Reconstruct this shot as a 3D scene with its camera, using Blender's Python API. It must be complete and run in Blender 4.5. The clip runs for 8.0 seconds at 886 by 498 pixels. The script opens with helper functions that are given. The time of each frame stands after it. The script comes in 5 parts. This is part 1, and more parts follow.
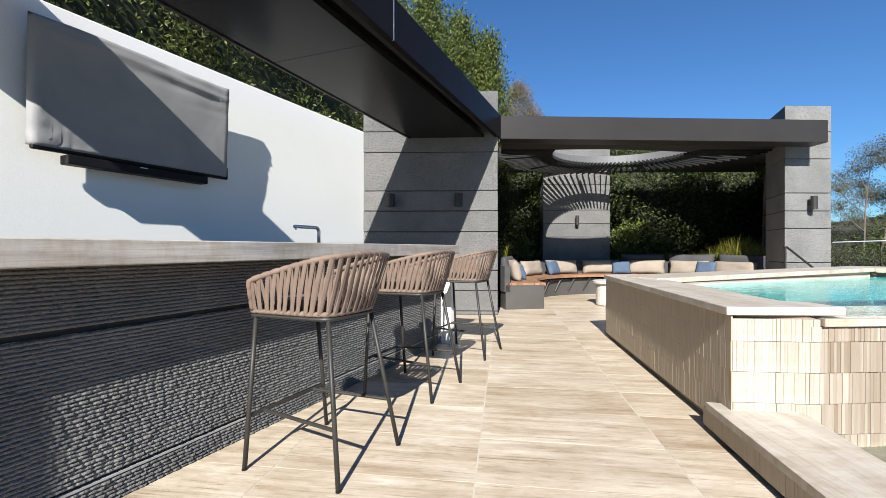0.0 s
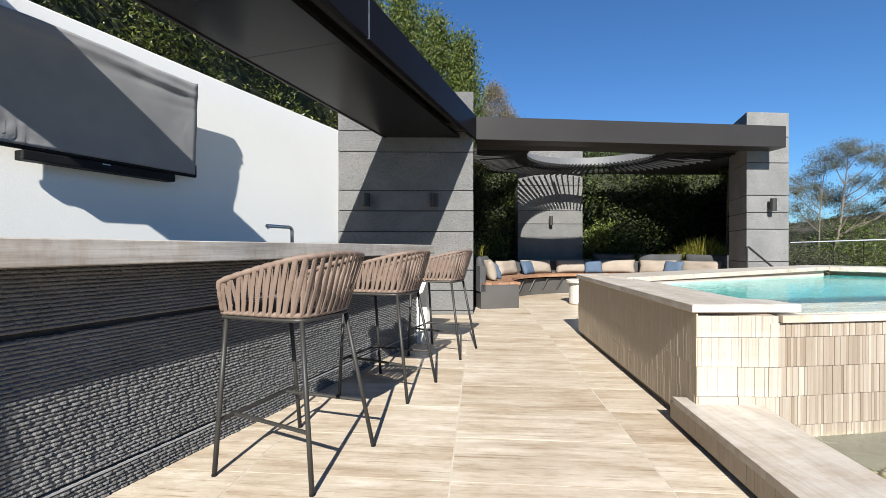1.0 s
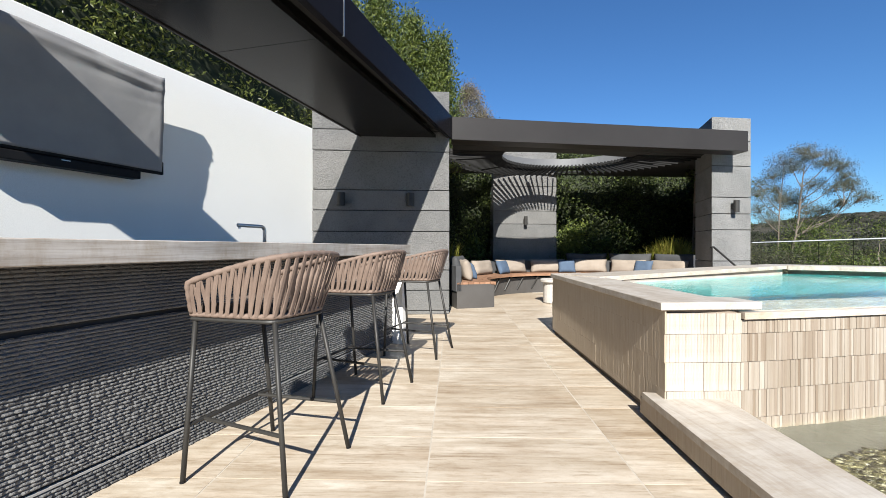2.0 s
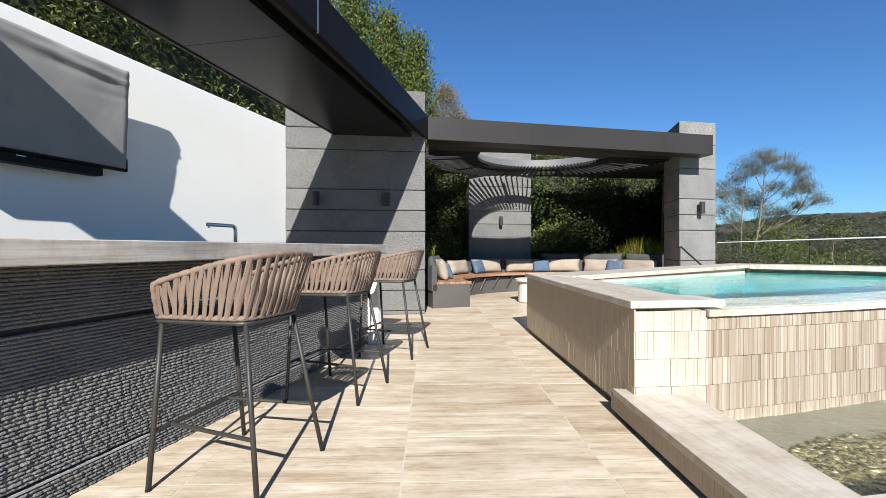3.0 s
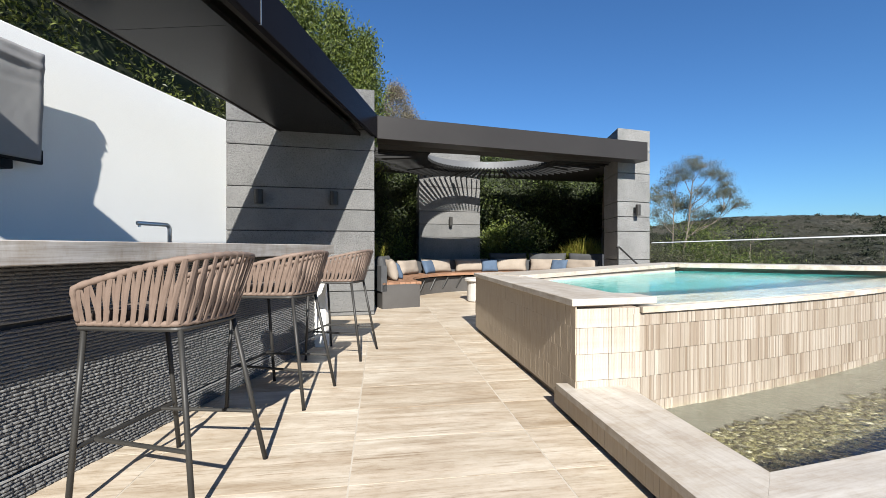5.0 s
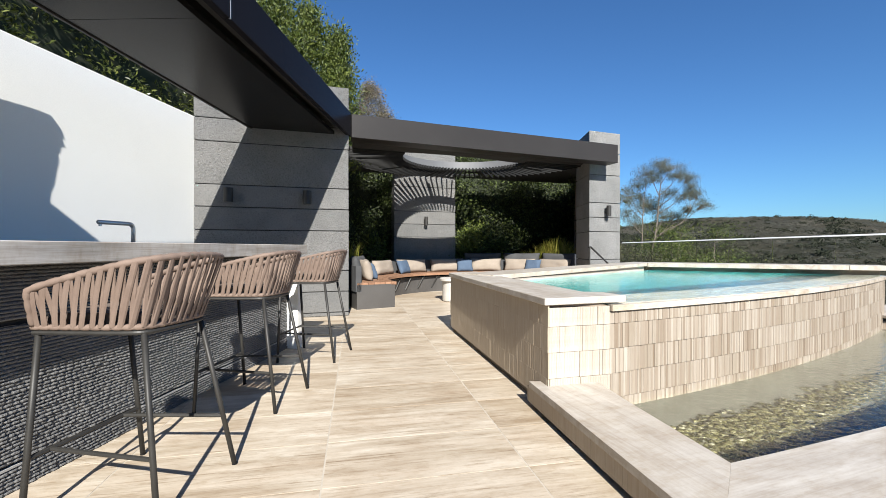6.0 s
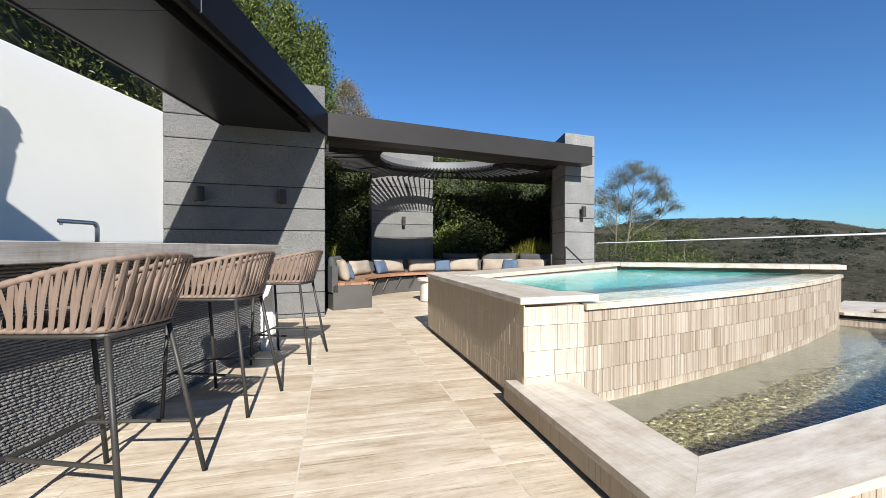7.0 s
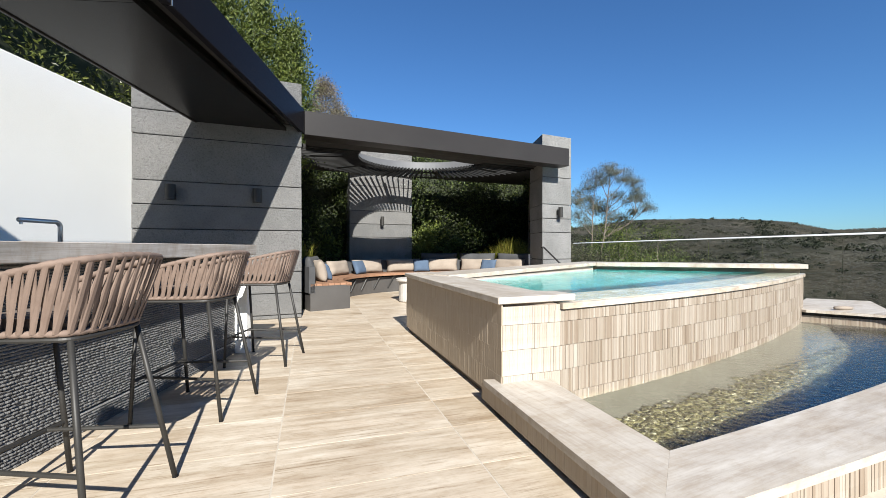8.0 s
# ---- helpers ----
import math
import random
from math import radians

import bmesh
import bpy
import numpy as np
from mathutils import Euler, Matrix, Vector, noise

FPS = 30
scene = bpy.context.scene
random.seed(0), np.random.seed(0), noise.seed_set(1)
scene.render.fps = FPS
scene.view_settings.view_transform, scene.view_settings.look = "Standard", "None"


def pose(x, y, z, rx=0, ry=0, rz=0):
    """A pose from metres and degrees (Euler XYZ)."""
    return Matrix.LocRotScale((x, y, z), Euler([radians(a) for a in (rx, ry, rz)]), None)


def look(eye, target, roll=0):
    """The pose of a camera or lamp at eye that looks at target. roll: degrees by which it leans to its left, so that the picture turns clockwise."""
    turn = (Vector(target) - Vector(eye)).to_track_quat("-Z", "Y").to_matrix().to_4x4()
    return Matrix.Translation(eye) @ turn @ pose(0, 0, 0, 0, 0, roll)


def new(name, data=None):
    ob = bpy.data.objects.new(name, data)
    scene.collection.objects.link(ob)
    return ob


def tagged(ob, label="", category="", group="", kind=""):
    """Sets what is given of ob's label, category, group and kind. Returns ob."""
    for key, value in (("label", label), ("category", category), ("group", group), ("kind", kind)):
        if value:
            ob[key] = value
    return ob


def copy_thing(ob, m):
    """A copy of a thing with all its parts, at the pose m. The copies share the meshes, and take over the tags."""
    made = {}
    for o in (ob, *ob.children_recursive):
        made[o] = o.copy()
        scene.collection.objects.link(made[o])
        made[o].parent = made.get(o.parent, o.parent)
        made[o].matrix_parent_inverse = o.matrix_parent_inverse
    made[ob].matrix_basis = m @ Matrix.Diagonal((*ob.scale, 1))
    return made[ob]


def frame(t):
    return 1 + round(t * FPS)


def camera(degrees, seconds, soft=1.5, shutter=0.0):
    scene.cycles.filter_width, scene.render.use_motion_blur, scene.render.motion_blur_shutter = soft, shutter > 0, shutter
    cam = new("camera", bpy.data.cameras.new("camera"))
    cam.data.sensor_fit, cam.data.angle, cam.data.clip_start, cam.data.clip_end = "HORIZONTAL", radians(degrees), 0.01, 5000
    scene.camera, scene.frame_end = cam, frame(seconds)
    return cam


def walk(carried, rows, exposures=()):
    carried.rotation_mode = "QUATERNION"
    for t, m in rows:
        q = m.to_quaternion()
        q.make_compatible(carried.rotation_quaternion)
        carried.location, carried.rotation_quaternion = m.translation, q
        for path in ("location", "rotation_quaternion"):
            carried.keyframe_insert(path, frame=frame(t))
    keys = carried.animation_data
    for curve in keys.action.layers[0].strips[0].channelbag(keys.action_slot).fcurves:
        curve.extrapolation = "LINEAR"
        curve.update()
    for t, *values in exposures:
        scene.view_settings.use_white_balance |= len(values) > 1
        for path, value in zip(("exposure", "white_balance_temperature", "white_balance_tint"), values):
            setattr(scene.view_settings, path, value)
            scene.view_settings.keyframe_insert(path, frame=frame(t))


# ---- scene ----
cam = camera(92.16, 8.0, soft=0.85)

# time, place of the eye, pitch, turn
ROWS = [
    (0.0, 0.000, 0.000, 1.050, -0.10, 0.00),
    (0.5, -0.001, -0.002, 1.051, -0.11, -1.64),
    (1.0, 0.002, -0.004, 1.050, -0.11, -3.24),
    (1.5, 0.001, -0.005, 1.050, -0.12, -4.86),
    (3.0, 0.006, -0.009, 1.051, -0.16, -9.67),
    (3.5, 0.008, -0.014, 1.053, -0.18, -11.32),
    (4.0, 0.011, -0.016, 1.053, -0.19, -13.04),
    (4.5, 0.013, -0.017, 1.054, -0.18, -14.65),
    (6.0, 0.021, -0.023, 1.056, -0.19, -19.59),
    (6.5, 0.025, -0.022, 1.055, -0.19, -21.07),
    (7.0, 0.030, -0.024, 1.055, -0.17, -22.53),
    (7.5, 0.032, -0.024, 1.054, -0.17, -23.94),
    (8.0, 0.035, -0.026, 1.055, -0.16, -25.34),
]

walk(cam, [(t, pose(x, y, z, 90 + p, 0, turn)) for t, x, y, z, p, turn in ROWS])

# ---------------------------------------------------------------- light
SUN_TRAVEL, SUN_HEIGHT = 10.5, 33.8
world = bpy.data.worlds.new("world")
scene.world = world
world.use_nodes = True
wn = world.node_tree
sky = wn.nodes.new("ShaderNodeTexSky")
sky.sky_type, sky.sun_disc = "NISHITA", False
sky.sun_elevation, sky.sun_rotation = radians(SUN_HEIGHT), radians(180 + SUN_TRAVEL)
sky.air_density, sky.dust_density, sky.ozone_density = 1.0, 0.25, 2.5
wn.nodes["Background"].inputs["Strength"].default_value = 0.05
tint = wn.nodes.new("ShaderNodeMix")
tint.data_type, tint.blend_type = "RGBA", "MULTIPLY"
tint.inputs[0].default_value = 1.0
tint.inputs[7].default_value = (0.555, 0.95, 1.36, 1)
wn.links.new(sky.outputs[0], tint.inputs[6])
wn.links.new(tint.outputs[2], wn.nodes["Background"].inputs["Color"])
lamp = bpy.data.lights.new("sun", "SUN")
lamp.energy, lamp.angle, lamp.color = 5.65, radians(0.5), (1.0, 0.965, 0.895)
sun = new("sun", lamp)
a, e = radians(SUN_TRAVEL), radians(SUN_HEIGHT)
sun.matrix_world = look((0, 0, 0), (math.sin(a) * math.cos(e), math.cos(a) * math.cos(e), -math.sin(e)))
sun.location = (-3, -25, 18)
scene.view_settings.exposure = 1.01

# ---------------------------------------------------------------- building helpers
rng = np.random.default_rng(7)


def ahead(az, d=1.0):
    """A step of d metres along an azimuth, in degrees to the right of +y."""
    return Vector((math.sin(radians(az)) * d, math.cos(radians(az)) * d, 0))


def aside(az, d=1.0):
    return Vector((math.cos(radians(az)) * d, -math.sin(radians(az)) * d, 0))


def mesh_from(bm, name, smooth=False):
    me = bpy.data.meshes.new(name)
    bm.normal_update()
    bm.to_mesh(me)
    bm.free()
    if smooth:
        me.shade_smooth()
    return me


def part(name, bm, material, parent=None, label="", smooth=False):
    """Links a bmesh as one mesh object, under a thing or a part where one is given."""
    ob = new(name, mesh_from(bm, name, smooth))
    ob.data.materials.append(material)
    ob.parent = parent
    return tagged(ob, label)


def thing(name, at, turn, label, category, group=""):
    """An Empty at a thing's base, which carries its parts."""
    ob = new(name)
    ob.matrix_world = pose(*at, 0, 0, turn)
    ob.empty_display_size = 0.1
    return tagged(ob, label, category, group)


def box(bm, lo, hi, bevel=0.0, m=None, segments=1):
    v = [bm.verts.new((x, y, z)) for z in (lo[2], hi[2]) for y in (lo[1], hi[1]) for x in (lo[0], hi[0])]
    fs = [bm.faces.new([v[i] for i in q]) for q in
          ((0, 2, 3, 1), (4, 5, 7, 6), (0, 1, 5, 4), (2, 6, 7, 3), (0, 4, 6, 2), (1, 3, 7, 5))]
    made = v
    if bevel > 0:
        es = list({e for f in fs for e in f.edges})
        made = bmesh.ops.bevel(bm, geom=es, offset=bevel, segments=segments, profile=0.5, affect="EDGES")["verts"] + [x for x in v if x.is_valid]
    if m is not None:
        bmesh.ops.transform(bm, matrix=m, verts=list({x for x in made if x.is_valid}))
    return bm


def prism(bm, pts, z0, z1, bevel=0.0):
    """An upright solid over a plan, given anticlockwise."""
    lo = [bm.verts.new((p[0], p[1], z0)) for p in pts]
    hi = [bm.verts.new((p[0], p[1], z1)) for p in pts]
    n = len(pts)
    fs = [bm.faces.new(lo[::-1]), bm.faces.new(hi)]
    for i in range(n):
        j = (i + 1) % n
        fs.append(bm.faces.new((lo[i], lo[j], hi[j], hi[i])))
    if bevel > 0:
        bmesh.ops.bevel(bm, geom=list({e for f in fs for e in f.edges}), offset=bevel, segments=1, affect="EDGES")
    return bm


def tube(bm, path, radius, sides=8, flat=1.0, cap=True):
    """A round bar along a path; radius may be a list."""
    path = [Vector(p) for p in path]
    rings = []
    n = len(path)
    up = None
    for i, p in enumerate(path):
        d = (path[min(i + 1, n - 1)] - path[max(i - 1, 0)]).normalized()
        if up is None:
            up = Vector((0, 0, 1)) if abs(d.z) < 0.9 else Vector((1, 0, 0))
        side = d.cross(up).normalized()
        up = side.cross(d).normalized()
        r = radius[i] if isinstance(radius, (list, tuple)) else radius
        rings.append([bm.verts.new(p + side * (math.cos(k * 2 * math.pi / sides) * r) + up * (math.sin(k * 2 * math.pi / sides) * r * flat)) for k in range(sides)])
    for a, b in zip(rings, rings[1:]):
        for k in range(sides):
            bm.faces.new((a[k], a[(k + 1) % sides], b[(k + 1) % sides], b[k]))
    if cap:
        bm.faces.new(rings[0][::-1])
        bm.faces.new(rings[-1])
    return bm


def cloud(name, verts, faces, material, parent=None):
    me = bpy.data.meshes.new(name)
    me.from_pydata(verts.tolist(), [], faces.tolist())
    me.materials.append(material)
    ob = new(name, me)
    ob.parent = parent
    return ob


def leaves(points, size, droop=0.0, narrow=0.45, r=rng):
    """Leaves at the given points: kite shapes, folded along the rib, turned by chance."""
    n = len(points)
    d = r.normal(size=(n, 3))
    d[:, 2] -= droop
    d /= np.linalg.norm(d, axis=1)[:, None]
    s = np.cross(d, r.normal(size=(n, 3)))
    s /= np.linalg.norm(s, axis=1)[:, None]
    u = np.cross(d, s)
    L = (size * r.uniform(0.6, 1.3, n))[:, None]
    w = L * narrow * 0.5
    p = np.asarray(points)
    v = np.stack([p, p + d * L * 0.5 + s * w + u * w * 0.4, p + d * L, p + d * L * 0.5 - s * w + u * w * 0.4], 1).reshape(-1, 3)
    i = np.arange(n)[:, None] * 4
    f = np.concatenate([i + [[0, 1, 2]], i + [[0, 2, 3]]], 0)
    return v, f


# ---------------------------------------------------------------- materials
def shader(name, rough=0.5, metal=0.0, spec=0.5):
    m = bpy.data.materials.new(name)
    m.use_nodes = True
    b = m.node_tree.nodes["Principled BSDF"]
    b.inputs["Roughness"].default_value = rough
    b.inputs["Metallic"].default_value = metal
    b.inputs["Specular IOR Level"].default_value = spec
    return m, m.node_tree, b


def coords(nt, scale=(1, 1, 1), turn=0.0, per_object=True):
    """Object coordinates, turned about z and scaled, shifted by chance for every object."""
    tc = nt.nodes.new("ShaderNodeTexCoord")
    mp = nt.nodes.new("ShaderNodeMapping")
    mp.inputs["Scale"].default_value = scale
    mp.inputs["Rotation"].default_value = (0, 0, radians(turn))
    nt.links.new(tc.outputs["Object"], mp.inputs["Vector"])
    if not per_object:
        return mp.outputs[0]
    info = nt.nodes.new("ShaderNodeObjectInfo")
    mul = nt.nodes.new("ShaderNodeMath")
    mul.operation = "MULTIPLY"
    mul.inputs[1].default_value = 37.0
    nt.links.new(info.outputs["Random"], mul.inputs[0])
    add = nt.nodes.new("ShaderNodeVectorMath")
    nt.links.new(mp.outputs[0], add.inputs[0])
    nt.links.new(mul.outputs[0], add.inputs[1])
    return add.outputs[0]


def noise_tex(nt, vec, scale, detail=4.0, rough=0.55, distort=0.0):
    n = nt.nodes.new("ShaderNodeTexNoise")
    n.inputs["Scale"].default_value, n.inputs["Detail"].default_value = scale, detail
    n.inputs["Roughness"].default_value, n.inputs["Distortion"].default_value = rough, distort
    nt.links.new(vec, n.inputs["Vector"])
    return n.outputs["Fac"]


def ramp(nt, fac, stops):
    r = nt.nodes.new("ShaderNodeValToRGB")
    el = r.color_ramp.elements
    while len(el) < len(stops):
        el.new(0.5)
    for x, (pos, c) in zip(el, stops):
        x.position, x.color = pos, (*c, 1)
    nt.links.new(fac, r.inputs[0])
    return r.outputs[0]


def mix(nt, a, b, fac, kind="MIX"):
    m = nt.nodes.new("ShaderNodeMix")
    m.data_type, m.blend_type = "RGBA", kind
    for sock, v in ((m.inputs[0], fac), (m.inputs[6], a), (m.inputs[7], b)):
        if isinstance(v, (int, float)):
            sock.default_value = v
        elif isinstance(v, tuple):
            sock.default_value = (*v, 1)
        else:
            nt.links.new(v, sock)
    return m.outputs[2]


def bump(nt, b, height, strength, dist=0.01):
    n = nt.nodes.new("ShaderNodeBump")
    n.inputs["Strength"].default_value, n.inputs["Distance"].default_value = strength, dist
    nt.links.new(height, n.inputs["Height"])
    nt.links.new(n.outputs[0], b.inputs["Normal"])


def plain(name, c1, c2, rough=0.5, metal=0.0, scale=6.0, stretch=(1, 1, 1), fine=60.0, bumps=0.15, dist=0.004, turn=0.0, lo=0.3, hi=0.7, spec=0.5):
    """Two tones mottled at a large and a fine scale, with fine relief."""
    m, nt, b = shader(name, rough, metal, spec)
    v = coords(nt, stretch, turn)
    big = noise_tex(nt, v, scale, 5)
    small = noise_tex(nt, v, fine, 3)
    c = ramp(nt, big, [(lo, c1), (hi, c2)])
    g = ramp(nt, small, [(0.3, (0.82, 0.82, 0.82)), (0.7, (1.0, 1.0, 1.0))])
    nt.links.new(mix(nt, c, g, 0.6, "MULTIPLY"), b.inputs["Base Color"])
    if bumps:
        bump(nt, b, small, bumps, dist)
    return m


def travertine(name, turn, tones, stretch, rough=0.45, vary=0.25, hairy=0.75):
    """Vein-cut stone: long streaks along one way at two scales, soft clouds; every slab differs a little."""
    m, nt, b = shader(name, rough)
    v = coords(nt, stretch, turn)
    streak = noise_tex(nt, v, 2.4, 7, 0.68, 0.25)
    hair = noise_tex(nt, coords(nt, (stretch[0] * 0.8, stretch[1] * 5.0, stretch[2] * 5.0) if stretch[1] > stretch[0] else (stretch[0] * 5.0, stretch[1] * 0.8, stretch[2] * 5.0), turn), 3.0, 5, 0.7, 0.2)
    cloudy = noise_tex(nt, coords(nt, (1.0, 2.2, 1)), 2.6, 6, 0.65, 0.4)
    c = ramp(nt, streak, [(0.30, tones[0]), (0.43, tones[1]), (0.54, tones[2]), (0.66, tones[3])])
    c = mix(nt, c, ramp(nt, hair, [(0.34, (0.70, 0.65, 0.58)), (0.5, (0.94, 0.92, 0.89)), (0.66, (1.05, 1.05, 1.05))]), hairy, "MULTIPLY")
    mottle = noise_tex(nt, coords(nt, (9.0, 22.0, 9.0)), 1.0, 6, 0.72)
    c = mix(nt, c, ramp(nt, mottle, [(0.36, (0.80, 0.74, 0.66)), (0.52, (1, 1, 1)), (0.70, (1.06, 1.06, 1.06))]), 0.55, "MULTIPLY")
    c = mix(nt, c, ramp(nt, cloudy, [(0.3, (0.74, 0.67, 0.57)), (0.55, (0.97, 0.96, 0.94)), (0.7, (1.04, 1.04, 1.03))]), 0.75, "MULTIPLY")
    info = nt.nodes.new("ShaderNodeObjectInfo")
    c = mix(nt, c, ramp(nt, info.outputs["Random"], [(0.0, (0.74, 0.69, 0.61)), (0.3, (0.92, 0.89, 0.85)), (0.7, (1.0, 0.99, 0.98)), (1.0, (1.05, 1.05, 1.05))]), vary * 3, "MULTIPLY")
    nt.links.new(c, b.inputs["Base Color"])
    bump(nt, b, hair, 0.15, 0.002)
    return m


PALE_TONES = ((0.344, 0.31, 0.27), (0.403, 0.37, 0.331), (0.449, 0.42, 0.382), (0.491, 0.465, 0.427))
GREY_TONES = ((0.317, 0.299, 0.273), (0.405, 0.378, 0.352), (0.466, 0.44, 0.414), (0.528, 0.51, 0.484))
B_AZ, A_AZ, R_AZ = 8.0, 26.3, 22.3


def paving_mat(name):
    """Honed vein-cut paving: cream and tan clouds, soft bands along the slab, thin broken dark veins, pale scuffs; every slab differs."""
    m, nt, b = shader(name, 0.42)
    band = noise_tex(nt, coords(nt, (0.6, 9.0, 1)), 1.7, 6, 0.62, 0.4)
    patch = noise_tex(nt, coords(nt, (1.3, 3.2, 1)), 1.5, 6, 0.66, 0.3)
    vein = noise_tex(nt, coords(nt, (2.6, 62.0, 1)), 1.3, 7, 0.75, 0.25)
    where = noise_tex(nt, coords(nt, (1.5, 5.0, 1)), 2.3, 4, 0.6)
    mottle = noise_tex(nt, coords(nt, (12.0, 34.0, 9.0)), 1.0, 6, 0.8)
    c = ramp(nt, patch, [(0.32, (0.37, 0.302, 0.227)), (0.46, (0.44, 0.379, 0.304)), (0.58, (0.488, 0.434, 0.359)), (0.70, (0.558, 0.514, 0.444))])
    c = mix(nt, c, ramp(nt, band, [(0.30, (0.78, 0.73, 0.66)), (0.46, (0.95, 0.93, 0.90)), (0.62, (1.12, 1.12, 1.12))]), 0.95, "MULTIPLY")
    dark = mix(nt, ramp(nt, vein, [(0.36, (0.50, 0.43, 0.35)), (0.48, (1, 1, 1))]), (1, 1, 1), ramp(nt, where, [(0.45, (0, 0, 0)), (0.64, (1, 1, 1))]))
    c = mix(nt, c, dark, 0.85, "MULTIPLY")
    c = mix(nt, c, ramp(nt, mottle, [(0.34, (0.80, 0.75, 0.68)), (0.50, (1, 1, 1)), (0.70, (1.07, 1.07, 1.07))]), 0.7, "MULTIPLY")
    info = nt.nodes.new("ShaderNodeObjectInfo")
    c = mix(nt, c, ramp(nt, info.outputs["Random"], [(0.0, (0.80, 0.74, 0.66)), (0.15, (0.93, 0.905, 0.87)), (0.7, (1.0, 0.99, 0.975)), (1.0, (1.07, 1.07, 1.06))]), 0.75, "MULTIPLY")
    nt.links.new(c, b.inputs["Base Color"])
    bump(nt, b, vein, 0.12, 0.002)
    return m


M_floor = paving_mat("travertine_floor")
M_coping = travertine("travertine_coping", 0.0, PALE_TONES, (0.7, 5.0, 3.0), 0.5, 0.1, hairy=0.4)
M_coping_long = travertine("travertine_coping_lengthways", B_AZ, PALE_TONES, (5.0, 0.7, 3.0), 0.5, 0.1, hairy=0.4)
M_counter = travertine("counter_top_stone", 0.0, GREY_TONES, (7.0, 0.6, 9.0), 0.4, 0.0)
M_grout = plain("floor_grout", (0.40, 0.35, 0.285), (0.50, 0.45, 0.375), 0.9, 0, 3.0)
M_lip = travertine("wet_travertine_lip", 0.0, ((0.36, 0.315, 0.265), (0.45, 0.405, 0.35), (0.53, 0.485, 0.43), (0.60, 0.56, 0.51)), (0.7, 5.0, 3.0), 0.25, 0.0, hairy=0.5)
M_white = plain("white_render", (0.865, 0.865, 0.835), (0.905, 0.905, 0.875), 0.75, 0, 1.2, fine=140, bumps=0.06)
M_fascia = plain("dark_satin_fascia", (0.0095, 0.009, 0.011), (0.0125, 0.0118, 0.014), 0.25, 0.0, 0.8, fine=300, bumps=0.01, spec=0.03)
M_metal = plain("charcoal_metal", (0.0246, 0.0225, 0.0221), (0.0312, 0.0287, 0.0279), 0.42, 0.0, 0.8, fine=300, bumps=0.02, spec=0.18)
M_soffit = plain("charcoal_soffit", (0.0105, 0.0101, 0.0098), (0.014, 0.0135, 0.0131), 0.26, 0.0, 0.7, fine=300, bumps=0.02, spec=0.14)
# near-black: the shade in gaps and under slabs is put into the colour
M_gap = plain("shade_black", (0.012, 0.012, 0.012), (0.02, 0.02, 0.02), 0.8)
M_slat = plain("pergola_grey", (0.02, 0.02, 0.02), (0.028, 0.028, 0.028), 0.6, 0, 2.0, spec=0.1)
M_ring = plain("pergola_ring_grey", (0.108, 0.108, 0.112), (0.138, 0.138, 0.139), 0.4, 0, 2.0)
M_leg = plain("dark_powder_coat", (0.021, 0.02, 0.0185), (0.031, 0.03, 0.028), 0.5, 0.0, 8.0, fine=400, bumps=0.05, spec=0.35)
M_steel = plain("brushed_steel", (0.66, 0.66, 0.65), (0.76, 0.76, 0.75), 0.36, 1.0, 9, fine=300, bumps=0.02)
M_black = plain("black_plastic", (0.004, 0.004, 0.005), (0.008, 0.008, 0.009), 0.6, spec=0.25)
M_cover = plain("grey_cover_cloth", (0.235, 0.235, 0.243), (0.29, 0.29, 0.29), 0.7, 0, 3.0, fine=220, bumps=0.3, dist=0.002)
M_strap = plain("taupe_rope_band", (0.145, 0.102, 0.08), (0.192, 0.14, 0.112), 0.8, 0, 12, fine=500, bumps=0.5, dist=0.001)
M_seat = plain("dark_seat_cushion", (0.11, 0.085, 0.07), (0.15, 0.12, 0.10), 0.9, 0, 9, fine=500, bumps=0.4, dist=0.001)


def stone_mat(name, c1, c2, rough_face):
    m, nt, b = shader(name, 0.8)
    v = coords(nt)
    big, mid, small = noise_tex(nt, v, 2.5, 4), noise_tex(nt, v, 42, 5, 0.75), noise_tex(nt, v, 150, 3, 0.7)
    c = ramp(nt, big, [(0.3, c1), (0.7, c2)])
    c = mix(nt, c, ramp(nt, small, [(0.3, (0.72, 0.72, 0.72)), (0.7, (1, 1, 1))]), 0.8, "MULTIPLY")
    info = nt.nodes.new("ShaderNodeObjectInfo")
    c = mix(nt, c, ramp(nt, info.outputs["Random"], [(0, (0.82, 0.83, 0.84)), (1, (1, 1, 1))]), 0.8, "MULTIPLY")
    nt.links.new(c, b.inputs["Base Color"])
    c_pit = ramp(nt, mid, [(0.36, (0.55, 0.55, 0.55)), (0.5, (1, 1, 1))])
    c = mix(nt, c, c_pit, 0.75 * rough_face, "MULTIPLY")
    nt.links.new(c, b.inputs["Base Color"])
    bump(nt, b, mix(nt, mid, small, 0.4), rough_face, 0.07)
    return m


